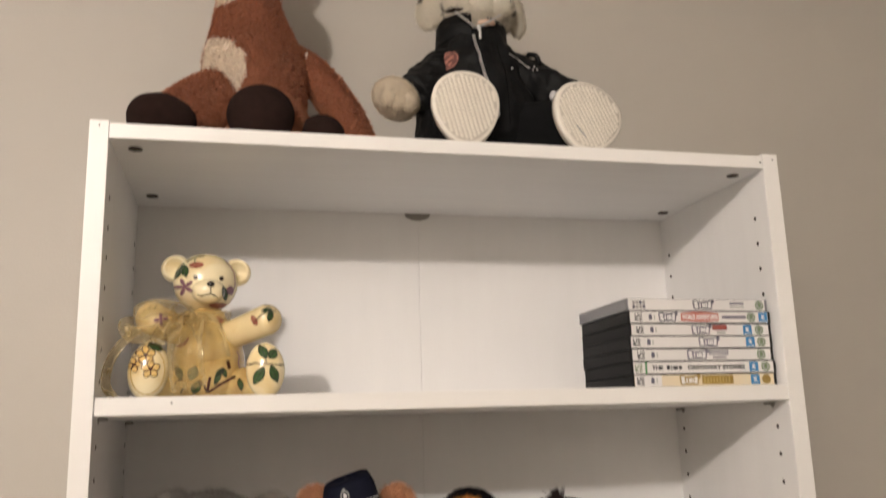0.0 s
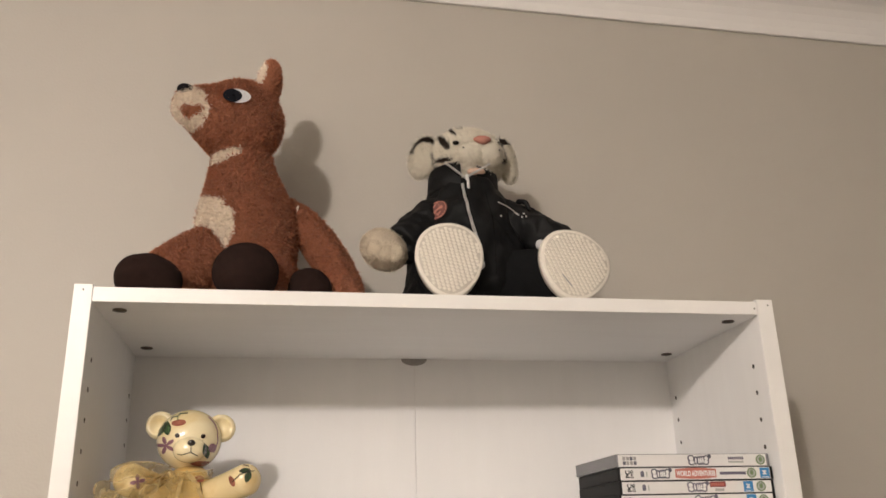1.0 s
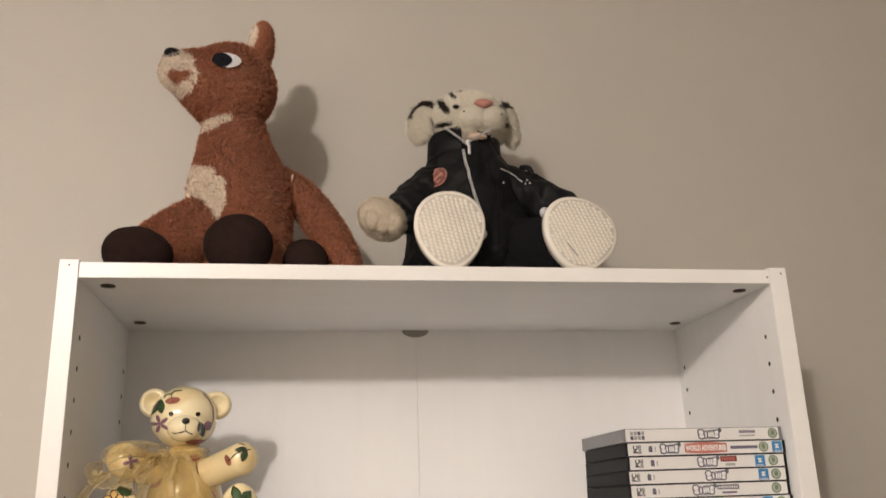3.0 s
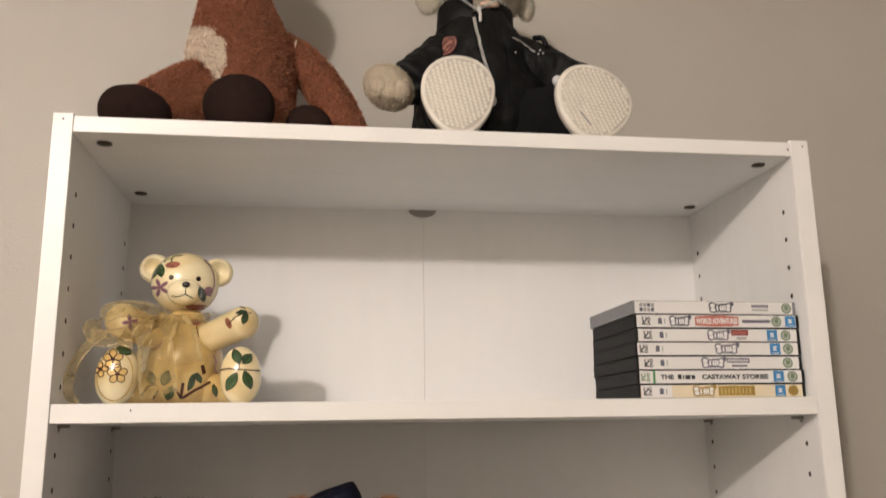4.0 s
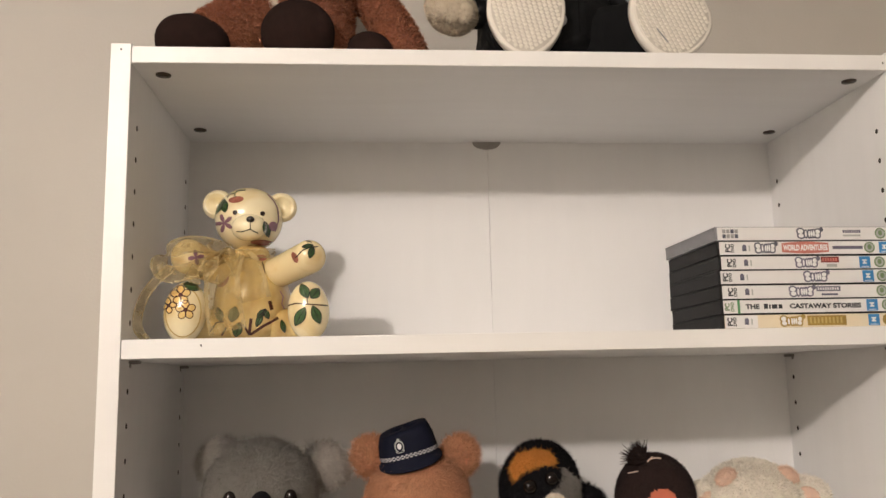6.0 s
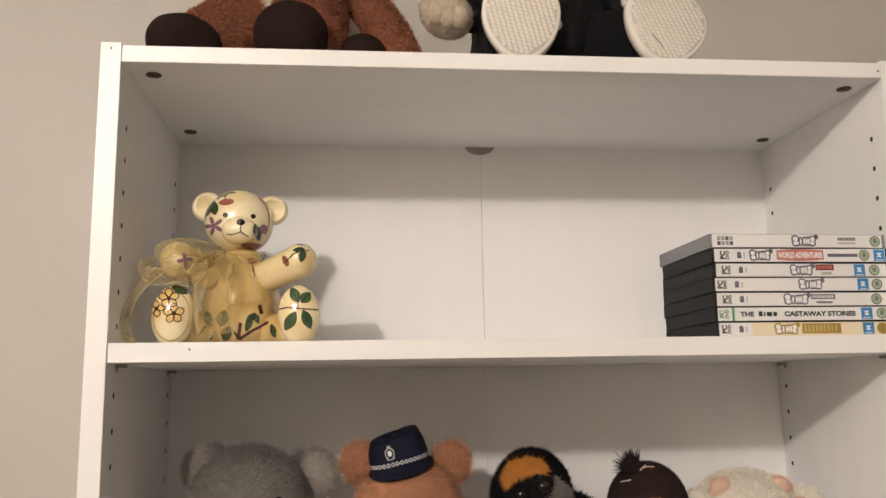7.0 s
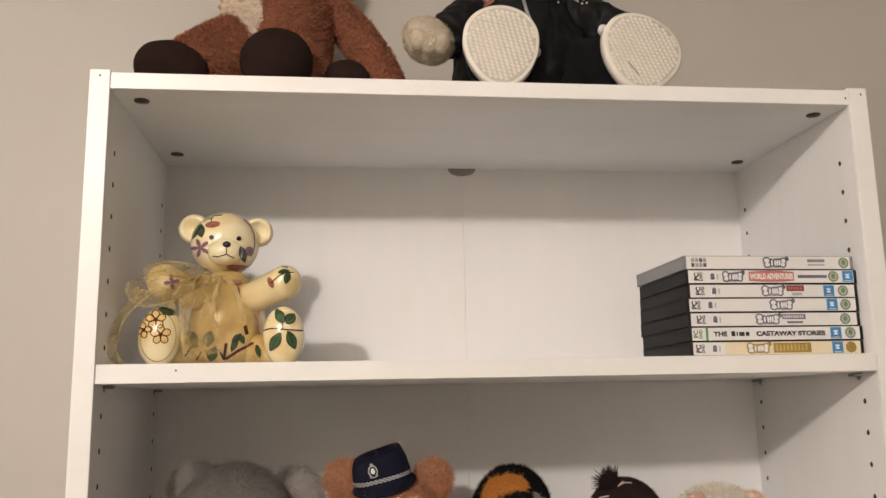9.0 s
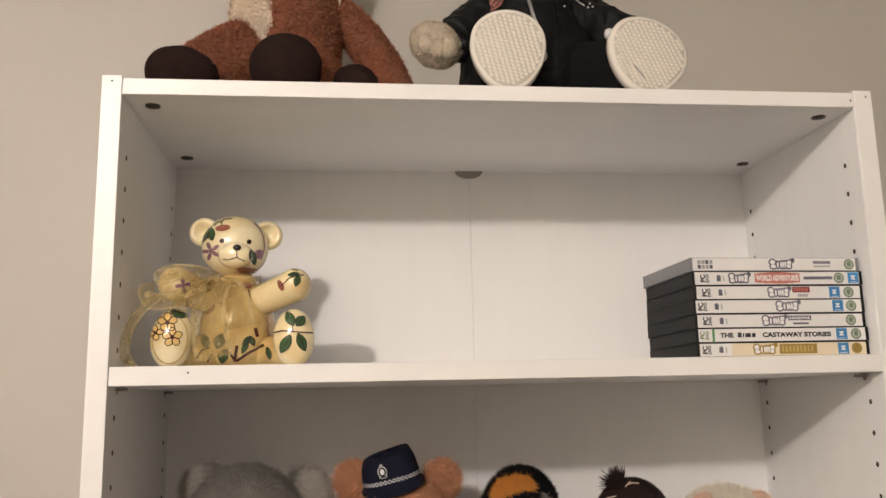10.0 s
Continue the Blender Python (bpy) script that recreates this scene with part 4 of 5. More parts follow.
    part("painted_twig", merge(bs.line([(0.0875, 1.5255), (0.0935, 1.5345), (0.1010, 1.5360)], 0.0016), bs.line([(0.0990, 1.5220), (0.1035, 1.5300)], 0.0018)), BROWN_P, body)
    leaf(f1, 0.0760, 1.5690, 0.0100, 0.0050, -8, fl)
    f2 = Skin(foot_rg, E, 0.044)
    part("painted_stem", merge(f2.line([(0.1660, 1.5480), (0.176, 1.5505), (0.187, 1.5495), (0.2065, 1.5480)], 0.0013), f2.line([(0.187, 1.5495), (0.1865, 1.556)], 0.0009)), BROWN_P, fr)
    for x, z, rx, rz, a in ((0.1840, 1.5625, 0.0078, 0.0046, 115), (0.1940, 1.5600, 0.0060, 0.0050, 50), (0.1800, 1.5375, 0.0100, 0.0050, 62), (0.1955, 1.5390, 0.0095, 0.0046, 112)):
        leaf(f2, x, z, rx, rz, a, fr)
    return c


bear_thing = ceramic_bear()


def ribbon_strip(rows, wide=0.018, n=28, waves=0.0):
    """A sheer band along rows (x, y, z, tilt in degrees): two long hems and a web between."""
    C = np.array(rows, float)
    K = len(C)
    P = []
    for i in range(K - 1):
        p0, p1, p2, p3 = C[max(i - 1, 0)], C[i], C[i + 1], C[min(i + 2, K - 1)]
        for s in range(8):
            t = s / 8
            P.append(0.5 * (2 * p1 + (p2 - p0) * t + (2 * p0 - 5 * p1 + 4 * p2 - p3) * t * t + (3 * p1 - p0 - 3 * p2 + p3) * t ** 3))
    P.append(C[-1])
    P = np.array(P)
    web, hem = [], []
    V, F, k = [], [], 9
    for i, p in enumerate(P):
        d = P[min(i + 1, len(P) - 1), :3] - P[max(i - 1, 0), :3]
        d /= np.linalg.norm(d)
        a = radians(p[3])
        s = np.array((math.cos(a), 0.25 * math.sin(3 * a), math.sin(a)))
        s -= d * (s @ d)
        s /= np.linalg.norm(s)
        nrm = np.cross(d, s)
        for j in range(k):
            u = j / (k - 1) - 0.5
            V.append(p[:3] + s * u * wide + nrm * waves * math.sin(u * 11 + i * 0.22))
    for i in range(len(P) - 1):
        for j in range(k - 1):
            F.append((i * k + j, i * k + j + 1, (i + 1) * k + j + 1, (i + 1) * k + j))
    M = [1 if f[0] % k in (0, k - 2) else 0 for f in F]
    g = shape(V, F)
    return g[0], g[1], np.repeat(np.array(M), 2)


bow = thing("sheer_ribbon", (0.075, 0.05, SHELF_A), "sheer golden organza ribbon in a loose bow on the bear", "ribbon")
for name, rows, wide, waves in (
    ("loop", [(0.106, 0.066, 1.606, 80), (0.088, 0.040, 1.609, 78), (0.066, 0.026, 1.606, 70), (0.047, 0.026, 1.590, 35), (0.055, 0.026, 1.579, 100), (0.078, 0.034, 1.584, 95), (0.104, 0.062, 1.602, 80)], 0.017, 0.0010),
    ("loop", [(0.104, 0.064, 1.604, 60), (0.096, 0.042, 1.596, 40), (0.090, 0.036, 1.584, 20), (0.084, 0.036, 1.577, 10), (0.072, 0.034, 1.583, 80)], 0.016, 0.0012),
    ("tail", [(0.060, 0.026, 1.586, 40), (0.048, 0.022, 1.575, 25), (0.037, 0.018, 1.559, 25), (0.031, 0.016, 1.540, 10), (0.032, 0.016, 1.525, -10), (0.041, 0.016, 1.5155, -20)], 0.009, 0.0010),
    ("tail", [(0.104, 0.062, 1.604, 5), (0.104, 0.050, 1.590, 0), (0.103, 0.044, 1.570, -3), (0.105, 0.044, 1.548, 2), (0.110, 0.046, 1.524, 0)], 0.036, 0.0030),
    ("tail", [(0.112, 0.064, 1.604, -10), (0.124, 0.055, 1.590, -8), (0.132, 0.047, 1.572, -5), (0.136, 0.047, 1.555, -10)], 0.030, 0.0028),
    ("band", [(0.100, 0.080, 1.606, 90), (0.110, 0.068, 1.605, 88), (0.126, 0.068, 1.604, 90), (0.142, 0.074, 1.606, 90), (0.150, 0.090, 1.608, 90)], 0.010, 0.0008),
):
    part(name, ribbon_strip(rows, wide, waves=waves), [SHEER, SHEER_EDGE], bow)
part("knot", egg((0.1065, 0.062, 1.605), (0.0065, 0.006, 0.0055), (0, 20, 0), n=20, m=12), SHEER_EDGE, bow)


for ob in (bear_thing, bow):
    ob.scale = (1.024, 1.024, 1.024)
    ob.location = (ob.location.x * 1.024 - 0.0088, ob.location.y * 1.015 + 0.0210, SHELF_A)


# ---- upper shelf: the stack of disc cases ----
def text_shape(body, size, m, depth=0.0001):
    cu = bpy.data.curves.new("lettering", "FONT")
    cu.body, cu.size, cu.align_x, cu.align_y, cu.offset = body, size, "CENTER", "CENTER", size * 0.048
    ob = bpy.data.objects.new("lettering", cu)
    me = bpy.data.meshes.new_from_object(ob)
    me.calc_loop_triangles()
    V = np.array([v.co[:] for v in me.vertices])
    T_ = np.array([t.vertices[:] for t in me.loop_triangles])
    bpy.data.objects.remove(ob)
    bpy.data.curves.remove(cu)
    return moved((V, T_, np.zeros(len(T_), int)), m)


def fit_text(body, size, x0, x1, z, y):
    """Upright lettering on a spine, stretched to fill x0 to x1."""
    V, t, m = text_shape(body, size, pose(0, 0, 0, 90, 0, 0))
    lo, hi = V[:, 0].min(), V[:, 0].max()
    V[:, 0] = x0 + (V[:, 0] - lo) * (x1 - x0) / (hi - lo)
    V[:, 1] = y
    V[:, 2] += z - (V[:, 2].min() + V[:, 2].max()) / 2
    return V, t, m


CL, CD, CH = 0.1895, 0.136, 0.0146


def flat_mark(x0, x1, z0, z1, lift, mat=0, lean=0.0):
    """A printed bar on a spine's face, in the case's own x and z; lean slants its upright sides."""
    s = lean * (z1 - z0)
    y = -0.0004 - lift
    return shape([(x0, y, z0), (x1, y, z0), (x1 + s, y, z1), (x0 + s, y, z1)], [(0, 1, 2, 3)], mat)


def round_mark(x, z, r, lift, mat=0, n=20, rz=None):
    y = -0.0004 - lift
    return shape([(x + r * math.cos(2 * math.pi * j / n), y, z + (rz or r) * math.sin(2 * math.pi * j / n)) for j in range(n)], [tuple(range(n))], mat)


def case_marks(kind):
    """Printed marks: (part name, shape, material). x from the left end of the spine, z from its lower edge."""
    out = []
    zc = CH / 2
    def bar(x0, x1, z0, z1, mat, lift=0.0002, lean=0.0, name="printed_bar"):
        out.append((name, flat_mark(x0, x1, z0, z1, lift, 0, lean), mat))
    def blob_title(x, w, mat=INK_NAVY):
        # title mark: pale drops with a dark rim and a small dot
        drops = ((-0.34, 0.15, 0.12, 0.19), (-0.32, -0.15, 0.12, 0.17), (-0.13, -0.03, 0.045, 0.26), (0.01, -0.03, 0.045, 0.27), (0.10, -0.02, 0.045, 0.27), (0.19, -0.01, 0.045, 0.27), (0.35, 0.13, 0.10, 0.17), (0.33, -0.14, 0.10, 0.17))
        for k, (dx, dz, rx, rz) in enumerate(drops):
            out.append(("title_shape", round_mark(x + dx * w, zc + dz * CH, rx * w + 0.0013, 0.0002 + 0.00001 * k, rz=rz * CH + 0.0011), mat))
        for k, (dx, dz, rx, rz) in enumerate(drops):
            out.append(("title_stroke", round_mark(x + dx * w, zc + dz * CH, rx * w * 0.92, 0.00034 + 0.00001 * k, n=14, rz=rz * CH * 0.86), INK_WHITE))
        out.append(("title_shape", round_mark(x + 0.50 * w, zc + 0.28 * CH, 0.0024, 0.0002), mat))
    def badge(x, mat=INK_GREEN):
        out.append(("round_seal", round_mark(x, zc, 0.0057, 0.0002), mat))
        out.append(("seal_ring", round_mark(x, zc, 0.0043, 0.0003), INK_GOLD if mat is INK_GOLD else INK_LIGHT))
        out.append(("seal_mark", round_mark(x, zc + 0.0004, 0.0022, 0.0004, rz=0.0028), mat))
    def rating(x):
        bar(x - 0.0058, x + 0.0058, zc - 0.0058, zc + 0.0058, INK_BLUE, 0.0002, 0, "rating_square")
        out.append(("lettering", text_shape("M", 0.0062, pose(x, -0.0007, zc + 0.0004, 90, 0, 0) @ pose(0, 0, 0, 0, 0, 90)), INK_WHITE))
        bar(x - 0.004, x + 0.004, zc - 0.0048, zc - 0.0042, INK_WHITE, 0.0003)
    def platform(x):
        out.append(("lettering", text_shape("PC", 0.0068, pose(x + 0.0025, -0.0007, zc, 90, 0, 0) @ pose(0, 0, 0, 0, 0, 90)), INK_BLACK))
        out.append(("lettering", text_shape("DVD", 0.0042, pose(x + 0.0072, -0.0007, zc, 90, 0, 0) @ pose(0, 0, 0, 0, 0, 90)), INK_BLACK))
        bar(x + 0.0170, x + 0.0212, zc - 0.0030, zc + 0.0026, INK_NAVY, 0.0002)
        bar(x + 0.0178, x + 0.0204, zc - 0.0008, zc + 0.0036, INK_PURP, 0.0003)
        bar(x + 0.0235, x + 0.0250, zc - 0.0030, zc + 0.0026, INK_LIGHT, 0.0002)
    if kind == "grey":
        for i in range(4):
            for j in range(2):
                bar(0.0075 + i * 0.0042, 0.0109 + i * 0.0042, zc - 0.0046 + j * 0.0050, zc - 0.0006 + j * 0.0050, INK_LIGHT2 if (i + j) % 3 else INK_NAVY)
        blob_title(0.097, 0.026)
        for k in range(8):
            bar(0.1325 + k * 0.0024, 0.1345 + k * 0.0024, zc + 0.0005, zc + 0.0036, INK_PURP)
        bar(0.1325, 0.1510, zc - 0.0032, zc - 0.0012, INK_LIGHT)
        badge(0.1720)
    elif kind == "red_title":
        platform(0.0085)
        blob_title(0.049, 0.022)
        for k in range(15):
            x0 = 0.0660 + k * 0.0032
            h = 0.0050 + 0.0014 * math.sin(k / 14 * math.pi)
            bar(x0, x0 + 0.0036, zc - h * 0.9, zc + h, INK_RED, 0.0002)
        out.append(("lettering", fit_text("WORLD ADVENTURES", 0.0078, 0.0672, 0.1132, zc + 0.0002, -0.0008), INK_WHITE))
        bar(0.1185, 0.1500, zc - 0.0016, zc + 0.0016, INK_PURP)
        badge(0.1570), rating(0.1728)
    elif kind == "red":
        platform(0.0085)
        blob_title(0.090, 0.024, INK_PURP)
        bar(0.1050, 0.1240, zc - 0.0002, zc + 0.0058, INK_DRED)
        for k in range(6):
            bar(0.1065 + k * 0.0027, 0.1082 + k * 0.0027, zc + 0.0012, zc + 0.0044, INK_RED, 0.0003)
        bar(0.1105, 0.1215, zc - 0.0048, zc - 0.0018, INK_LIGHT)
        rating(0.1510), badge(0.1665)
    elif kind == "plain":
        platform(0.0050)
        blob_title(0.099, 0.025, INK_PURP)
        rating(0.1535), badge(0.1680)
    elif kind == "purple":
        platform(0.0085)
        blob_title(0.083, 0.026, INK_PURP)
        bar(0.0985, 0.1235, zc, zc + 0.0050, INK_PURP)
        for k in range(9):
            bar(0.1000 + k * 0.0025, 0.1014 + k * 0.0025, zc + 0.0012, zc + 0.0038, INK_WHITE, 0.0003)
        bar(0.1035, 0.1205, zc - 0.0042, zc - 0.0022, INK_PURP)
        badge(0.1665)
    elif kind == "long_title":
        out.append(("lettering", text_shape("PC", 0.0062, pose(0.0065, -0.0007, zc, 90, 0, 0) @ pose(0, 0, 0, 0, 0, 90)), INK_GREEN))
        out.append(("lettering", text_shape("DVD", 0.0044, pose(0.0115, -0.0007, zc, 90, 0, 0) @ pose(0, 0, 0, 0, 0, 90)), INK_GREEN))
        bar(0.0165, 0.0190, 0.0004, CH - 0.0004, INK_LGREEN)
        out.append(("lettering", fit_text("THE", 0.0064, 0.0245, 0.0385, zc, -0.0007), INK_BLACK))
        for x0, x1, tall in ((0.0430, 0.0470, 0.0050), (0.0482, 0.0498, 0.0042), (0.0510, 0.0566, 0.0042), (0.0578, 0.0616, 0.0042)):
            bar(x0, x1, zc - 0.0023, zc - 0.0023 + tall, INK_BLACK, name="title_stroke")
        out.append(("lettering", fit_text("CASTAWAY STORIES", 0.0064, 0.0690, 0.1420, zc, -0.0007), INK_BLACK))
        rating(0.1535), badge(0.1690)
    elif kind == "cream":
        platform(0.0055)
        blob_title(0.070, 0.024, INK_GOLD)
        bar(0.0860, 0.1260, zc - 0.0048, zc + 0.0052, INK_GOLD)
        for k in range(9):
            bar(0.0885 + k * 0.0039, 0.0905 + k * 0.0039, zc - 0.0028, zc + 0.0034, INK_BRASS, 0.0003)
        rating(0.1545), badge(0.1690, INK_GOLD)
    return out


INK_LIGHT = surface("pale_grey_ink", (0.42, 0.43, 0.40), 0.4, 0.15, 300.0)
INK_LIGHT2 = surface("mid_grey_ink", (0.34, 0.33, 0.32), 0.4, 0.2, 300.0)
INK_BRASS = surface("brass_ink", (0.52, 0.38, 0.13), 0.4, 0.2, 300.0)


def disc_case(kind, label, z, x, y, turn):
    plastic = CASE_GR if kind == "grey" else CASE_BK
    c = thing("disc_case", (0, 0, 0), label, "disc case", "stacked disc cases")
    # a cover wrapped round a spine, and a recessed tray between two lids
    shell = merge(box(0, CL, 0.0000, CD, 0, 0.0026, 0.0011), box(0, CL, 0.0000, CD, CH - 0.0026, CH, 0.0011), box(0.0003, CL - 0.0003, 0.0, 0.0070, 0.0006, CH - 0.0006, 0.0008), box(0.0005, CL - 0.0012, 0.004, CD - 0.0008, 0.002, CH - 0.002))
    part("shell", shell, plastic, c, smooth=False)
    paper = PAPER_C if kind == "cream" else PAPER_W
    p = part("spine_paper", box(0.0026, CL - 0.0044, -0.0004, 0.0010, 0.0008, CH - 0.0008), paper, c, "printed paper spine insert", smooth=False)
    if kind == "cream":
        part("white_end", flat_mark(0.0030, 0.0370, 0.0009, CH - 0.0009, 0.0001), PAPER_W, p, smooth=False)
    for name, g, mat in case_marks(kind):
        g[0][:, 0] *= CL / 0.1835
        part(name, g, mat, p, smooth=False)
    c.matrix_basis = pose(x, y, z, 0, -0.09, turn)
    return c


stack = [("cream", "black disc case with cream and gold spine, bottom of the stack", 0.5940, 0.6), ("long_title", "black disc case with white spine and long black title", 0.5945, 1.0), ("purple", "black disc case with white spine and purple title", 0.5940, 0.8),
         ("plain", "black disc case with plain white spine", 0.5942, 1.0), ("red", "black disc case with white spine and dark red title", 0.5948, 0.9), ("red_title", "black disc case with white spine and long red title", 0.5945, 1.0), ("grey", "grey disc case with white spine on top of the stack", 0.5935, 1.2)]
for i, (kind, label, x, turn) in enumerate(stack):
    disc_case(kind, label, SHELF_A + 0.0011 + i * (CH + 0.0002), x + (0.0008, -0.0006, 0.0004, -0.0008, 0.0010, 0.0, -0.0004)[i] - 0.0006, 0.0145 + (0.0016, 0.0, 0.0012, 0.0004, 0.0018, 0.0008, 0.0002)[i], turn + (0.2, -0.5, 0.4, -0.3, 0.5, -0.2, 0.3)[i])


# ---- second shelf: a row of plush animals ----
EYE_LOW = (0.244, -0.81, 1.468)
SHELF_B = SHELF_TOPS[1]


def seated_body(parent, x, y, r, top, mat, seed, length=0.007):
    h = top - SHELF_B
    g = loft([(x, y, SHELF_B + r * 0.72, r), (x, y, SHELF_B + h * 0.55, r * 0.95), (x, y, top, r * 0.6)], n=36, sub=8, cap=0.7)
    part("body", fur(g, 130000, length, 0.0012, 0.5, (0, 0, -1), 0.4, seed), mat, parent)


def plush_koala():
    k = thing("plush_koala", (0.128, 0.15, SHELF_B), "grey long-haired plush koala with pale ears on the shelf", "plush toy", "plush animals in a row")
    seated_body(k, 0.128, 0.155, 0.058, 1.335, KOALA, 31)
    head = egg((0.128, 0.150, 1.358), (0.060, 0.054, 0.054), n=56, m=40)
    h = part("head", fur(head, 1100000, 0.0085, 0.0006, 0.75, (0, -0.2, -1), 0.3, 32), KOALA, k)
    for x, z, r, c, out, sd in ((0.084, 1.389, -25, (0.094, 1.408), -1, 33), (0.194, 1.381, 30, (0.171, 1.401), 1, 34)):
        ear = egg((x, 0.172, z), (0.026, 0.013, 0.024), (0, r, 0), n=48, m=36)
        ear = paint(ear, 1, lambda u, w: ~oval(c[0], c[1], 0.011, 0.016, -25 * out)(u, w), EYE_LOW, 0.172)
        part("ear", fur(ear, 900000, 0.0105, 0.0006, 0.7, (0.9 * out, 0, -0.25), 0.3, sd), [KOALA, KOALA_L], h)
    for x in (0.103, 0.164):
        part("eye", egg((x, 0.0965, 1.3570), (0.0065, 0.005, 0.0085), n=20, m=14), GLASS_EYE, h, "dark glossy eye")
    part("nose", egg((0.1355, 0.090, 1.3460), (0.013, 0.011, 0.0195), n=28, m=18), BLACK_PL, h, "black plush nose")


def cap_hat(parent, at, tilt):
    """A soft peaked cap: crown that widens to a flat top, checked band, peak."""
    m = pose(*at, *tilt) @ Matrix.Scale(0.90, 4)
    V, F, n = [], [], 40
    rows = ((0.000, 0.0350, 0.034), (0.008, 0.0352, 0.034), (0.018, 0.0340, 0.033), (0.027, 0.0305, 0.031), (0.0295, 0.0290, 0.0295), (0.0305, 0.020, 0.020), (0.0305, 0.0, 0.0))
    for z, a, b in rows:
        for j in range(n):
            t = 2 * math.pi * j / n
            lift = 0.0035 * (1 + math.cos(t)) * (z / 0.030)
            V.append((a * math.copysign(abs(math.cos(t)) ** 0.68, math.cos(t)), b * math.copysign(abs(math.sin(t)) ** 0.68, math.sin(t)), z + lift))
    for i in range(len(rows) - 1):
        for j in range(n):
            k = (j + 1) % n
            F.append((i * n + j, i * n + k, (i + 1) * n + k, (i + 1) * n + j))
    crown = part("crown", moved(shape(V, F), m), NAVY, parent)
    V, F = [], []
    for k, (s, dz) in enumerate(((0.97, 0.003), (1.14, -0.002), (1.30, -0.0095), (1.295, -0.0110), (0.97, 0.001))):
        for j in range(25):
            t = math.pi + math.pi * j / 24
            reach = 1 + (s - 1) * math.sin(math.pi * j / 24) ** 0.5
            V.append((0.0350 * reach * math.cos(t), 0.036 * reach * math.sin(t), dz * math.sin(math.pi * j / 24) ** 0.6))
    for k in range(4):
        for j in range(24):
            F.append((k * 25 + j, k * 25 + j + 1, (k + 1) * 25 + j + 1, (k + 1) * 25 + j))
    part("peak", moved(shape(V, F), m), NAVY, parent)
    V, F, M = [], [], []
    cols = 56
    fine = [math.pi * 0.92 + math.pi * 1.16 * q / 2000 for q in range(2001)]
    xy = np.array([(math.copysign(abs(math.cos(t)) ** 0.68, math.cos(t)), math.copysign(abs(math.sin(t)) ** 0.68, math.sin(t))) for t in fine])
    run = np.r_[0, np.cumsum(np.linalg.norm(np.diff(xy, axis=0), axis=1))]
    even = np.interp(np.linspace(0, run[-1], cols + 1), run, fine)
    for i in range(4):
        for t in even:
            V.append((0.0358 * math.copysign(abs(math.cos(t)) ** 0.68, math.cos(t)), 0.0346 * math.copysign(abs(math.sin(t)) ** 0.68, math.sin(t)), 0.0030 + i * 0.0016))
    for i in range(3):
        for j in range(cols):
            F.append((i * (cols + 1) + j, i * (cols + 1) + j + 1, (i + 1) * (cols + 1) + j + 1, (i + 1) * (cols + 1) + j))
            M.append((i + j) % 2)
    g = shape(V, F)
    part("checked_band", moved((g[0], g[1], np.repeat(np.array(M), 2)), m), [EYE_W, NAVY], parent, "blue and white checked band", smooth=False)
    bx = -0.010
    y = -0.0335
    e = part("emblem", moved(merge(disc((bx, y, 0.0185), 0.0056, 0.0012, "y", 22, rz=0.0070), disc((bx, y, 0.0125), 0.0050, 0.0010, "y", 18, rz=0.0018)), m), INK_LIGHT, parent, "pale silver embroidered emblem", smooth=False)
    part("emblem_centre", moved(merge(disc((bx, y - 0.0009, 0.0185), 0.0043, 0.0006, "y", 16, rz=0.0055), box(bx - 0.0035, bx + 0.0035, y - 0.0012, y - 0.0006, 0.0120, 0.0130)), m), NAVY, e, smooth=False)
    part("emblem_star", moved(merge(disc((bx, y - 0.0014, 0.0187), 0.0026, 0.0004, "y", 10, rz=0.0036)), m), INK_WHITE, e, smooth=False)
    part("emblem_crown", moved(disc((bx, y, 0.0262), 0.0020, 0.0010, "y", 12, rz=0.0015), m), INK_LIGHT, e, smooth=False)


def plush_bear():
    b = thing("plush_bear", (0.294, 0.15, SHELF_B), "ginger plush teddy bear wearing a navy cap on the shelf", "plush toy", "plush animals in a row")
    seated_body(b, 0.294, 0.158, 0.055, 1.325, TAN, 41)
    head = egg((0.296, 0.152, 1.345), (0.056, 0.052, 0.052), n=56, m=40)
    h = part("head", fur(head, 1000000, 0.0080, 0.0006, 0.7, (0, -0.2, -1), 0.4, 42), TAN, b)
    for x, z, s in ((0.2455, 1.390, 43), (0.3440, 1.388, 44)):
        part("ear", fur(egg((x, 0.165, z), (0.0205, 0.012, 0.0215), (0, -20 if x < 0.3 else 20, 0), n=36, m=24), 900000, 0.009, 0.0006, 0.45, (0, 0, 0.4), 0.5, s), TAN, h)
    for x in (0.2715, 0.3065):
        part("eye", egg((x, 0.103, 1.3475), (0.0048, 0.004, 0.0048), n=18, m=12), GLASS_EYE, h, "dark glossy eye")
    part("muzzle", fur(egg((0.289, 0.104, 1.325), (0.022, 0.018, 0.017)), 300000, 0.006, 0.001, 0.4, (0, 0, -1), 0.4, 45), TAN, h)
    hat = thing("toy_cap", (0.285, 0.140, 1.384), "small navy felt cap with checked band and silver emblem", "cap")
    cap_hat(hat, (0.2870, 0.146, 1.3925), (6, -13, 0))


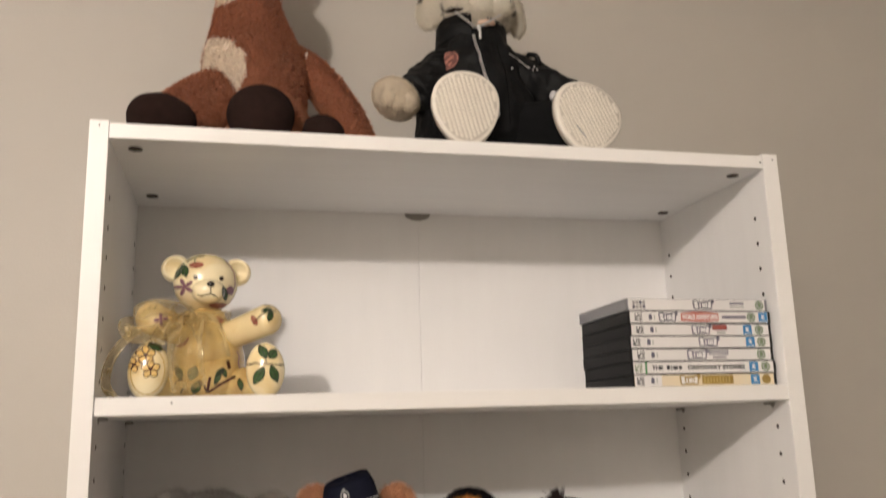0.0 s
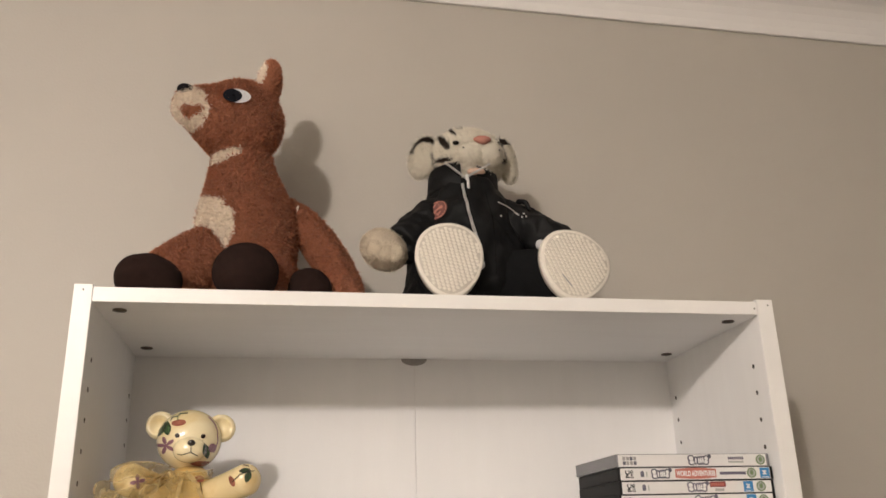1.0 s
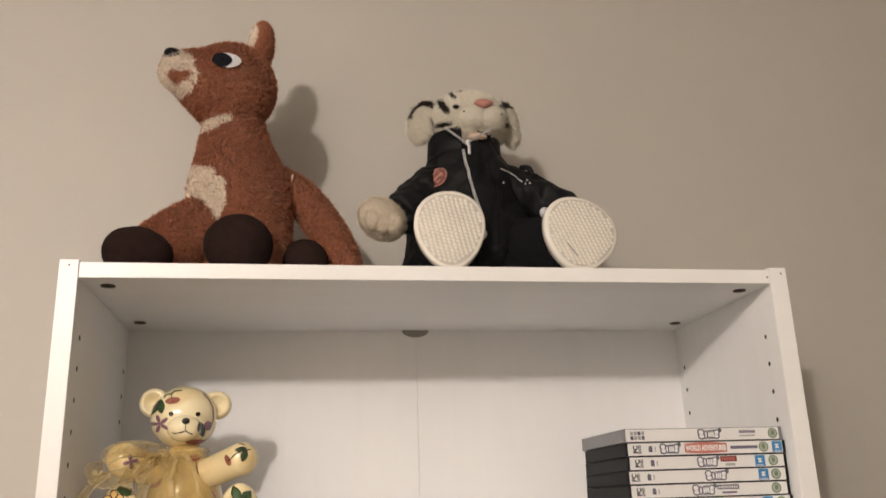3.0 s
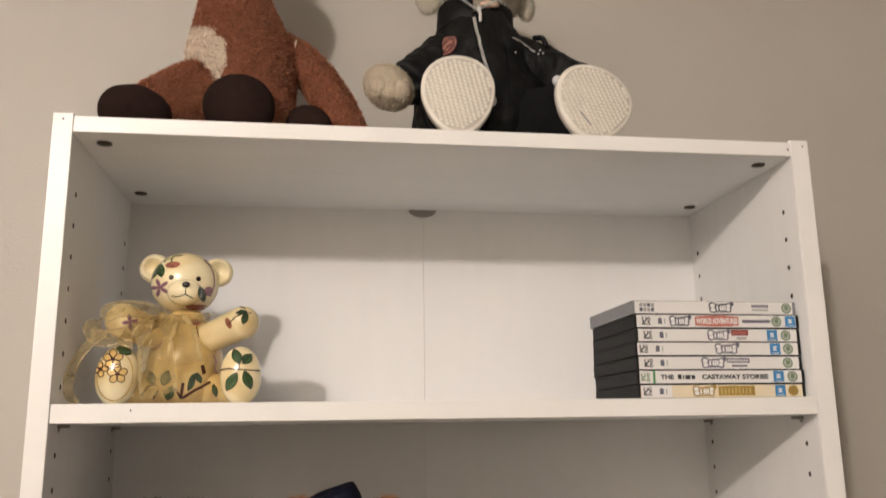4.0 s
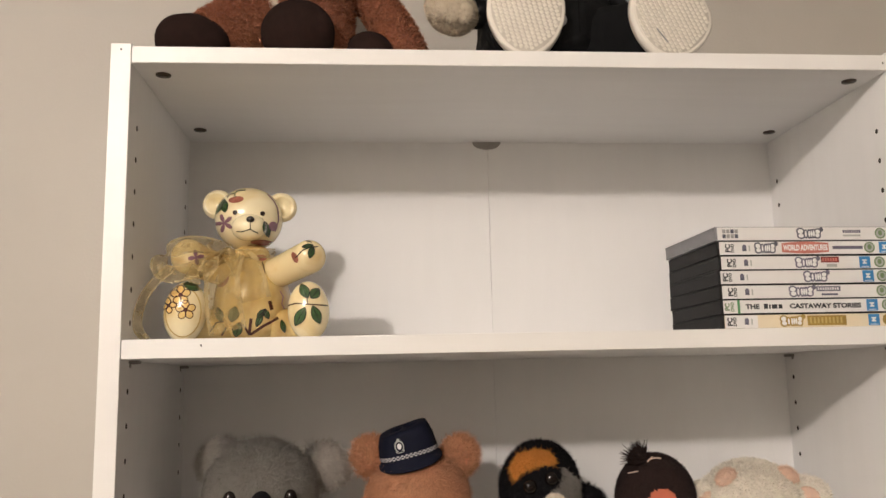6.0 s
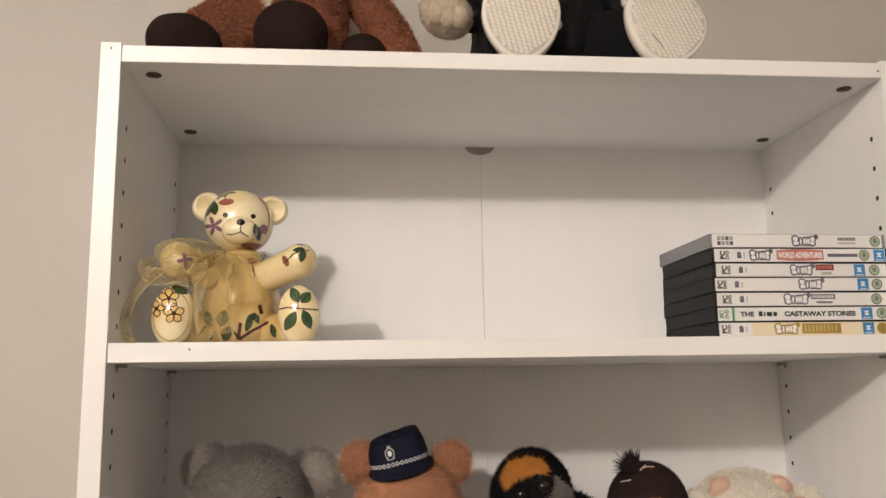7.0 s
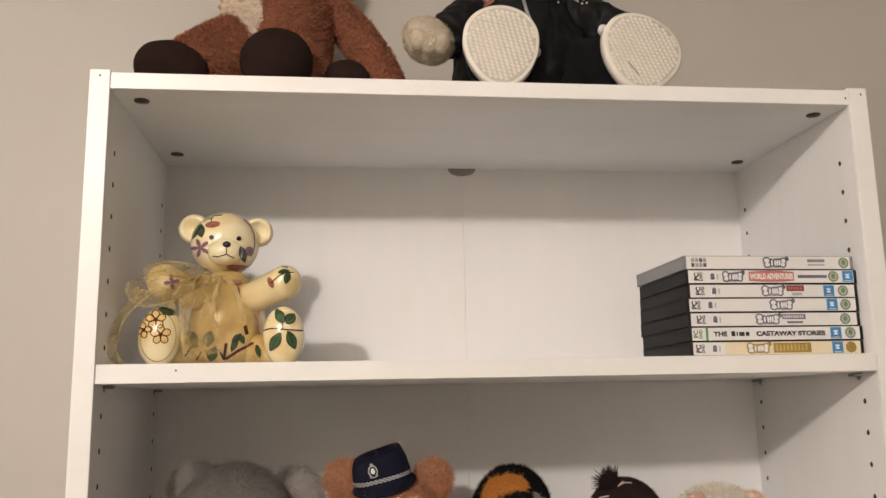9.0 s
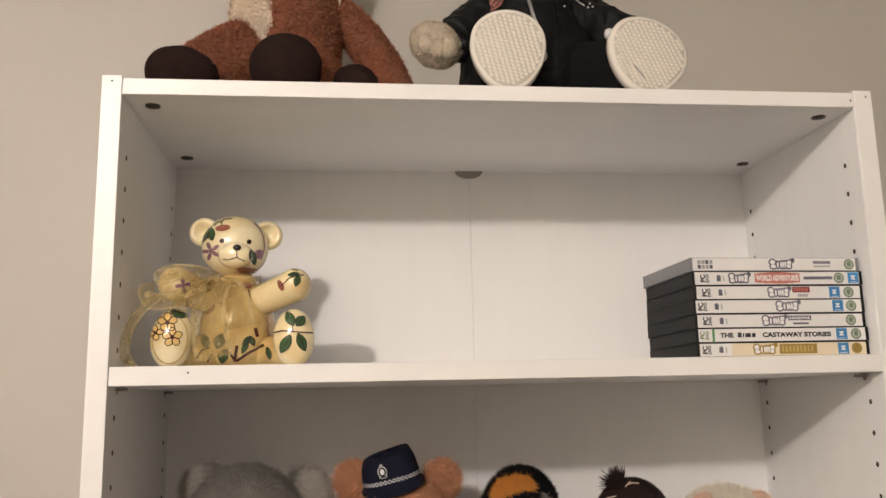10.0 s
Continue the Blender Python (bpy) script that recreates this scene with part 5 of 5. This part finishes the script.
def plush_bird():
    p = thing("plush_bird", (0.430, 0.15, SHELF_B), "black plush bird with orange brow patch and pale beak", "plush toy", "plush animals in a row")
    seated_body(p, 0.435, 0.155, 0.050, 1.325, BLACK_PL, 51)
    E = EYE_LOW
    head = egg((0.430, 0.150, 1.352), (0.043, 0.046, 0.050), (0, 8, 0), n=96, m=64)
    head = paint(head, 2, lambda x, z: (x > 0.441) & (z < 1.386 - 0.8 * (x - 0.441)) & (z < 1.375), E, 0.133)
    head = paint(head, 1, oval(0.4200, 1.3760, 0.0255, 0.0195, 18, 0.04), E, 0.133)
    head = paint(head, 0, oval(0.4255, 1.3615, 0.0275, 0.0145, 20), E, 0.133)
    h = part("head", fur(head, 900000, 0.0060, 0.0007, 0.55, (0.1, 0, -1), 0.5, 52), [BLACK_PL, ORANGE_F, KOALA], p)
    for x, z in ((0.4115, 1.3590), (0.4345, 1.3665)):
        part("eye", egg((x, 0.105, z), (0.0072, 0.005, 0.0072), n=20, m=14), GLASS_EYE, h, "dark glossy eye")
    part("beak", fur(egg((0.436, 0.098, 1.3405), (0.0125, 0.013, 0.0125)), 500000, 0.003, 0.0008, 0.4, (0, 0, -1), 0.3, 53), FUR_CREAM, h, "pale cream plush beak")
    part("wing", fur(egg((0.484, 0.158, 1.335), (0.022, 0.015, 0.018), (0, 25, 0)), 400000, 0.006, 0.0009, 0.4, (0.5, 0, -0.5), 0.35, 54), BLACK_PL, p)


def plush_monkey():
    q = thing("plush_monkey", (0.560, 0.15, SHELF_B), "dark brown plush monkey with tied hair tuft and coral face", "plush toy", "plush animals in a row")
    seated_body(q, 0.560, 0.155, 0.045, 1.315, DKBROWN, 61)
    E = EYE_LOW
    head = egg((0.560, 0.150, 1.338), (0.044, 0.045, 0.0485), n=72, m=52)
    head = paint(head, 1, oval(0.563, 1.336, 0.0165, 0.0135), E, 0.133)
    h = part("head", fur(head, 480000, 0.0028, 0.0008, 0.55, (0, 0, -1), 0.2, 62, mats=[0]), [DKBROWN, CORAL], q)
    tuft = []
    rng = random.Random(5)
    for i in range(280):
        a = radians(rng.uniform(75, 215))
        l = rng.uniform(0.009, 0.022)
        d = Vector((math.cos(a), rng.uniform(-0.5, 0.4), math.sin(a) * 0.9 + 0.35)).normalized()
        s = Vector((0.541 + rng.uniform(-0.004, 0.006), 0.135 + rng.uniform(-0.006, 0.006), 1.381 + rng.uniform(-0.003, 0.003)))
        e = s + d * l
        tuft.append(loft([(*s, 0.0007), (*((s + e) / 2), 0.0006), (*e, 0.0002)], n=5, sub=2, cap=0.5))
    part("hair_tuft", merge(*tuft), DKBROWN, h, "spiky dark brown hair tuft")
    sk = Skin(head, E, 0.133)
    part("hair_tie", merge(sk.line([(0.550, 1.3785), (0.556, 1.3800), (0.563, 1.3795)], 0.0013, 0.0030), sk.line([(0.548, 1.3760), (0.554, 1.3815)], 0.0013, 0.0032), sk.line([(0.527, 1.3655), (0.538, 1.3672)], 0.0012, 0.0030)), LAMB_P, h, "pale pink hair tie")


def plush_lamb():
    s = thing("plush_lamb", (0.668, 0.15, SHELF_B), "cream curly plush lamb with peach ears on the shelf", "plush toy", "plush animals in a row")
    seated_body(s, 0.672, 0.155, 0.055, 1.305, LAMB, 71)
    head = egg((0.669, 0.150, 1.328), (0.056, 0.050, 0.047), n=56, m=40)
    h = part("head", fur(head, 700000, 0.0058, 0.0012, 0.40, (0, 0, -1), 0.9, 72), LAMB, s)
    for x, r, sd in ((0.6335, -30, 73), (0.7040, 30, 74)):
        part("horn_bud", fur(egg((x, 0.128, 1.3600), (0.0125, 0.009, 0.0085), (0, r, 0)), 900000, 0.004, 0.0006, 0.3, (0, 0, -1), 0.3, sd), LAMB_P, h, "peach plush bud")
    for x, z, r, sd in ((0.613, 1.339, -20, 75), (0.737, 1.340, 15, 76)):
        part("ear", fur(egg((x, 0.150, z), (0.026, 0.012, 0.015), (0, r, 0)), 480000, 0.006, 0.001, 0.25, (0, 0, -0.5), 0.9, sd), LAMB, h)
        part("inner_ear", egg((x + (0.004 if x < 0.65 else -0.006), 0.139, z - 0.004), (0.014, 0.005, 0.010), (0, r, 0)), LAMB_P, h, "peach plush inner ear")


plush_koala()
plush_bear()
plush_bird()
plush_monkey()
plush_lamb()
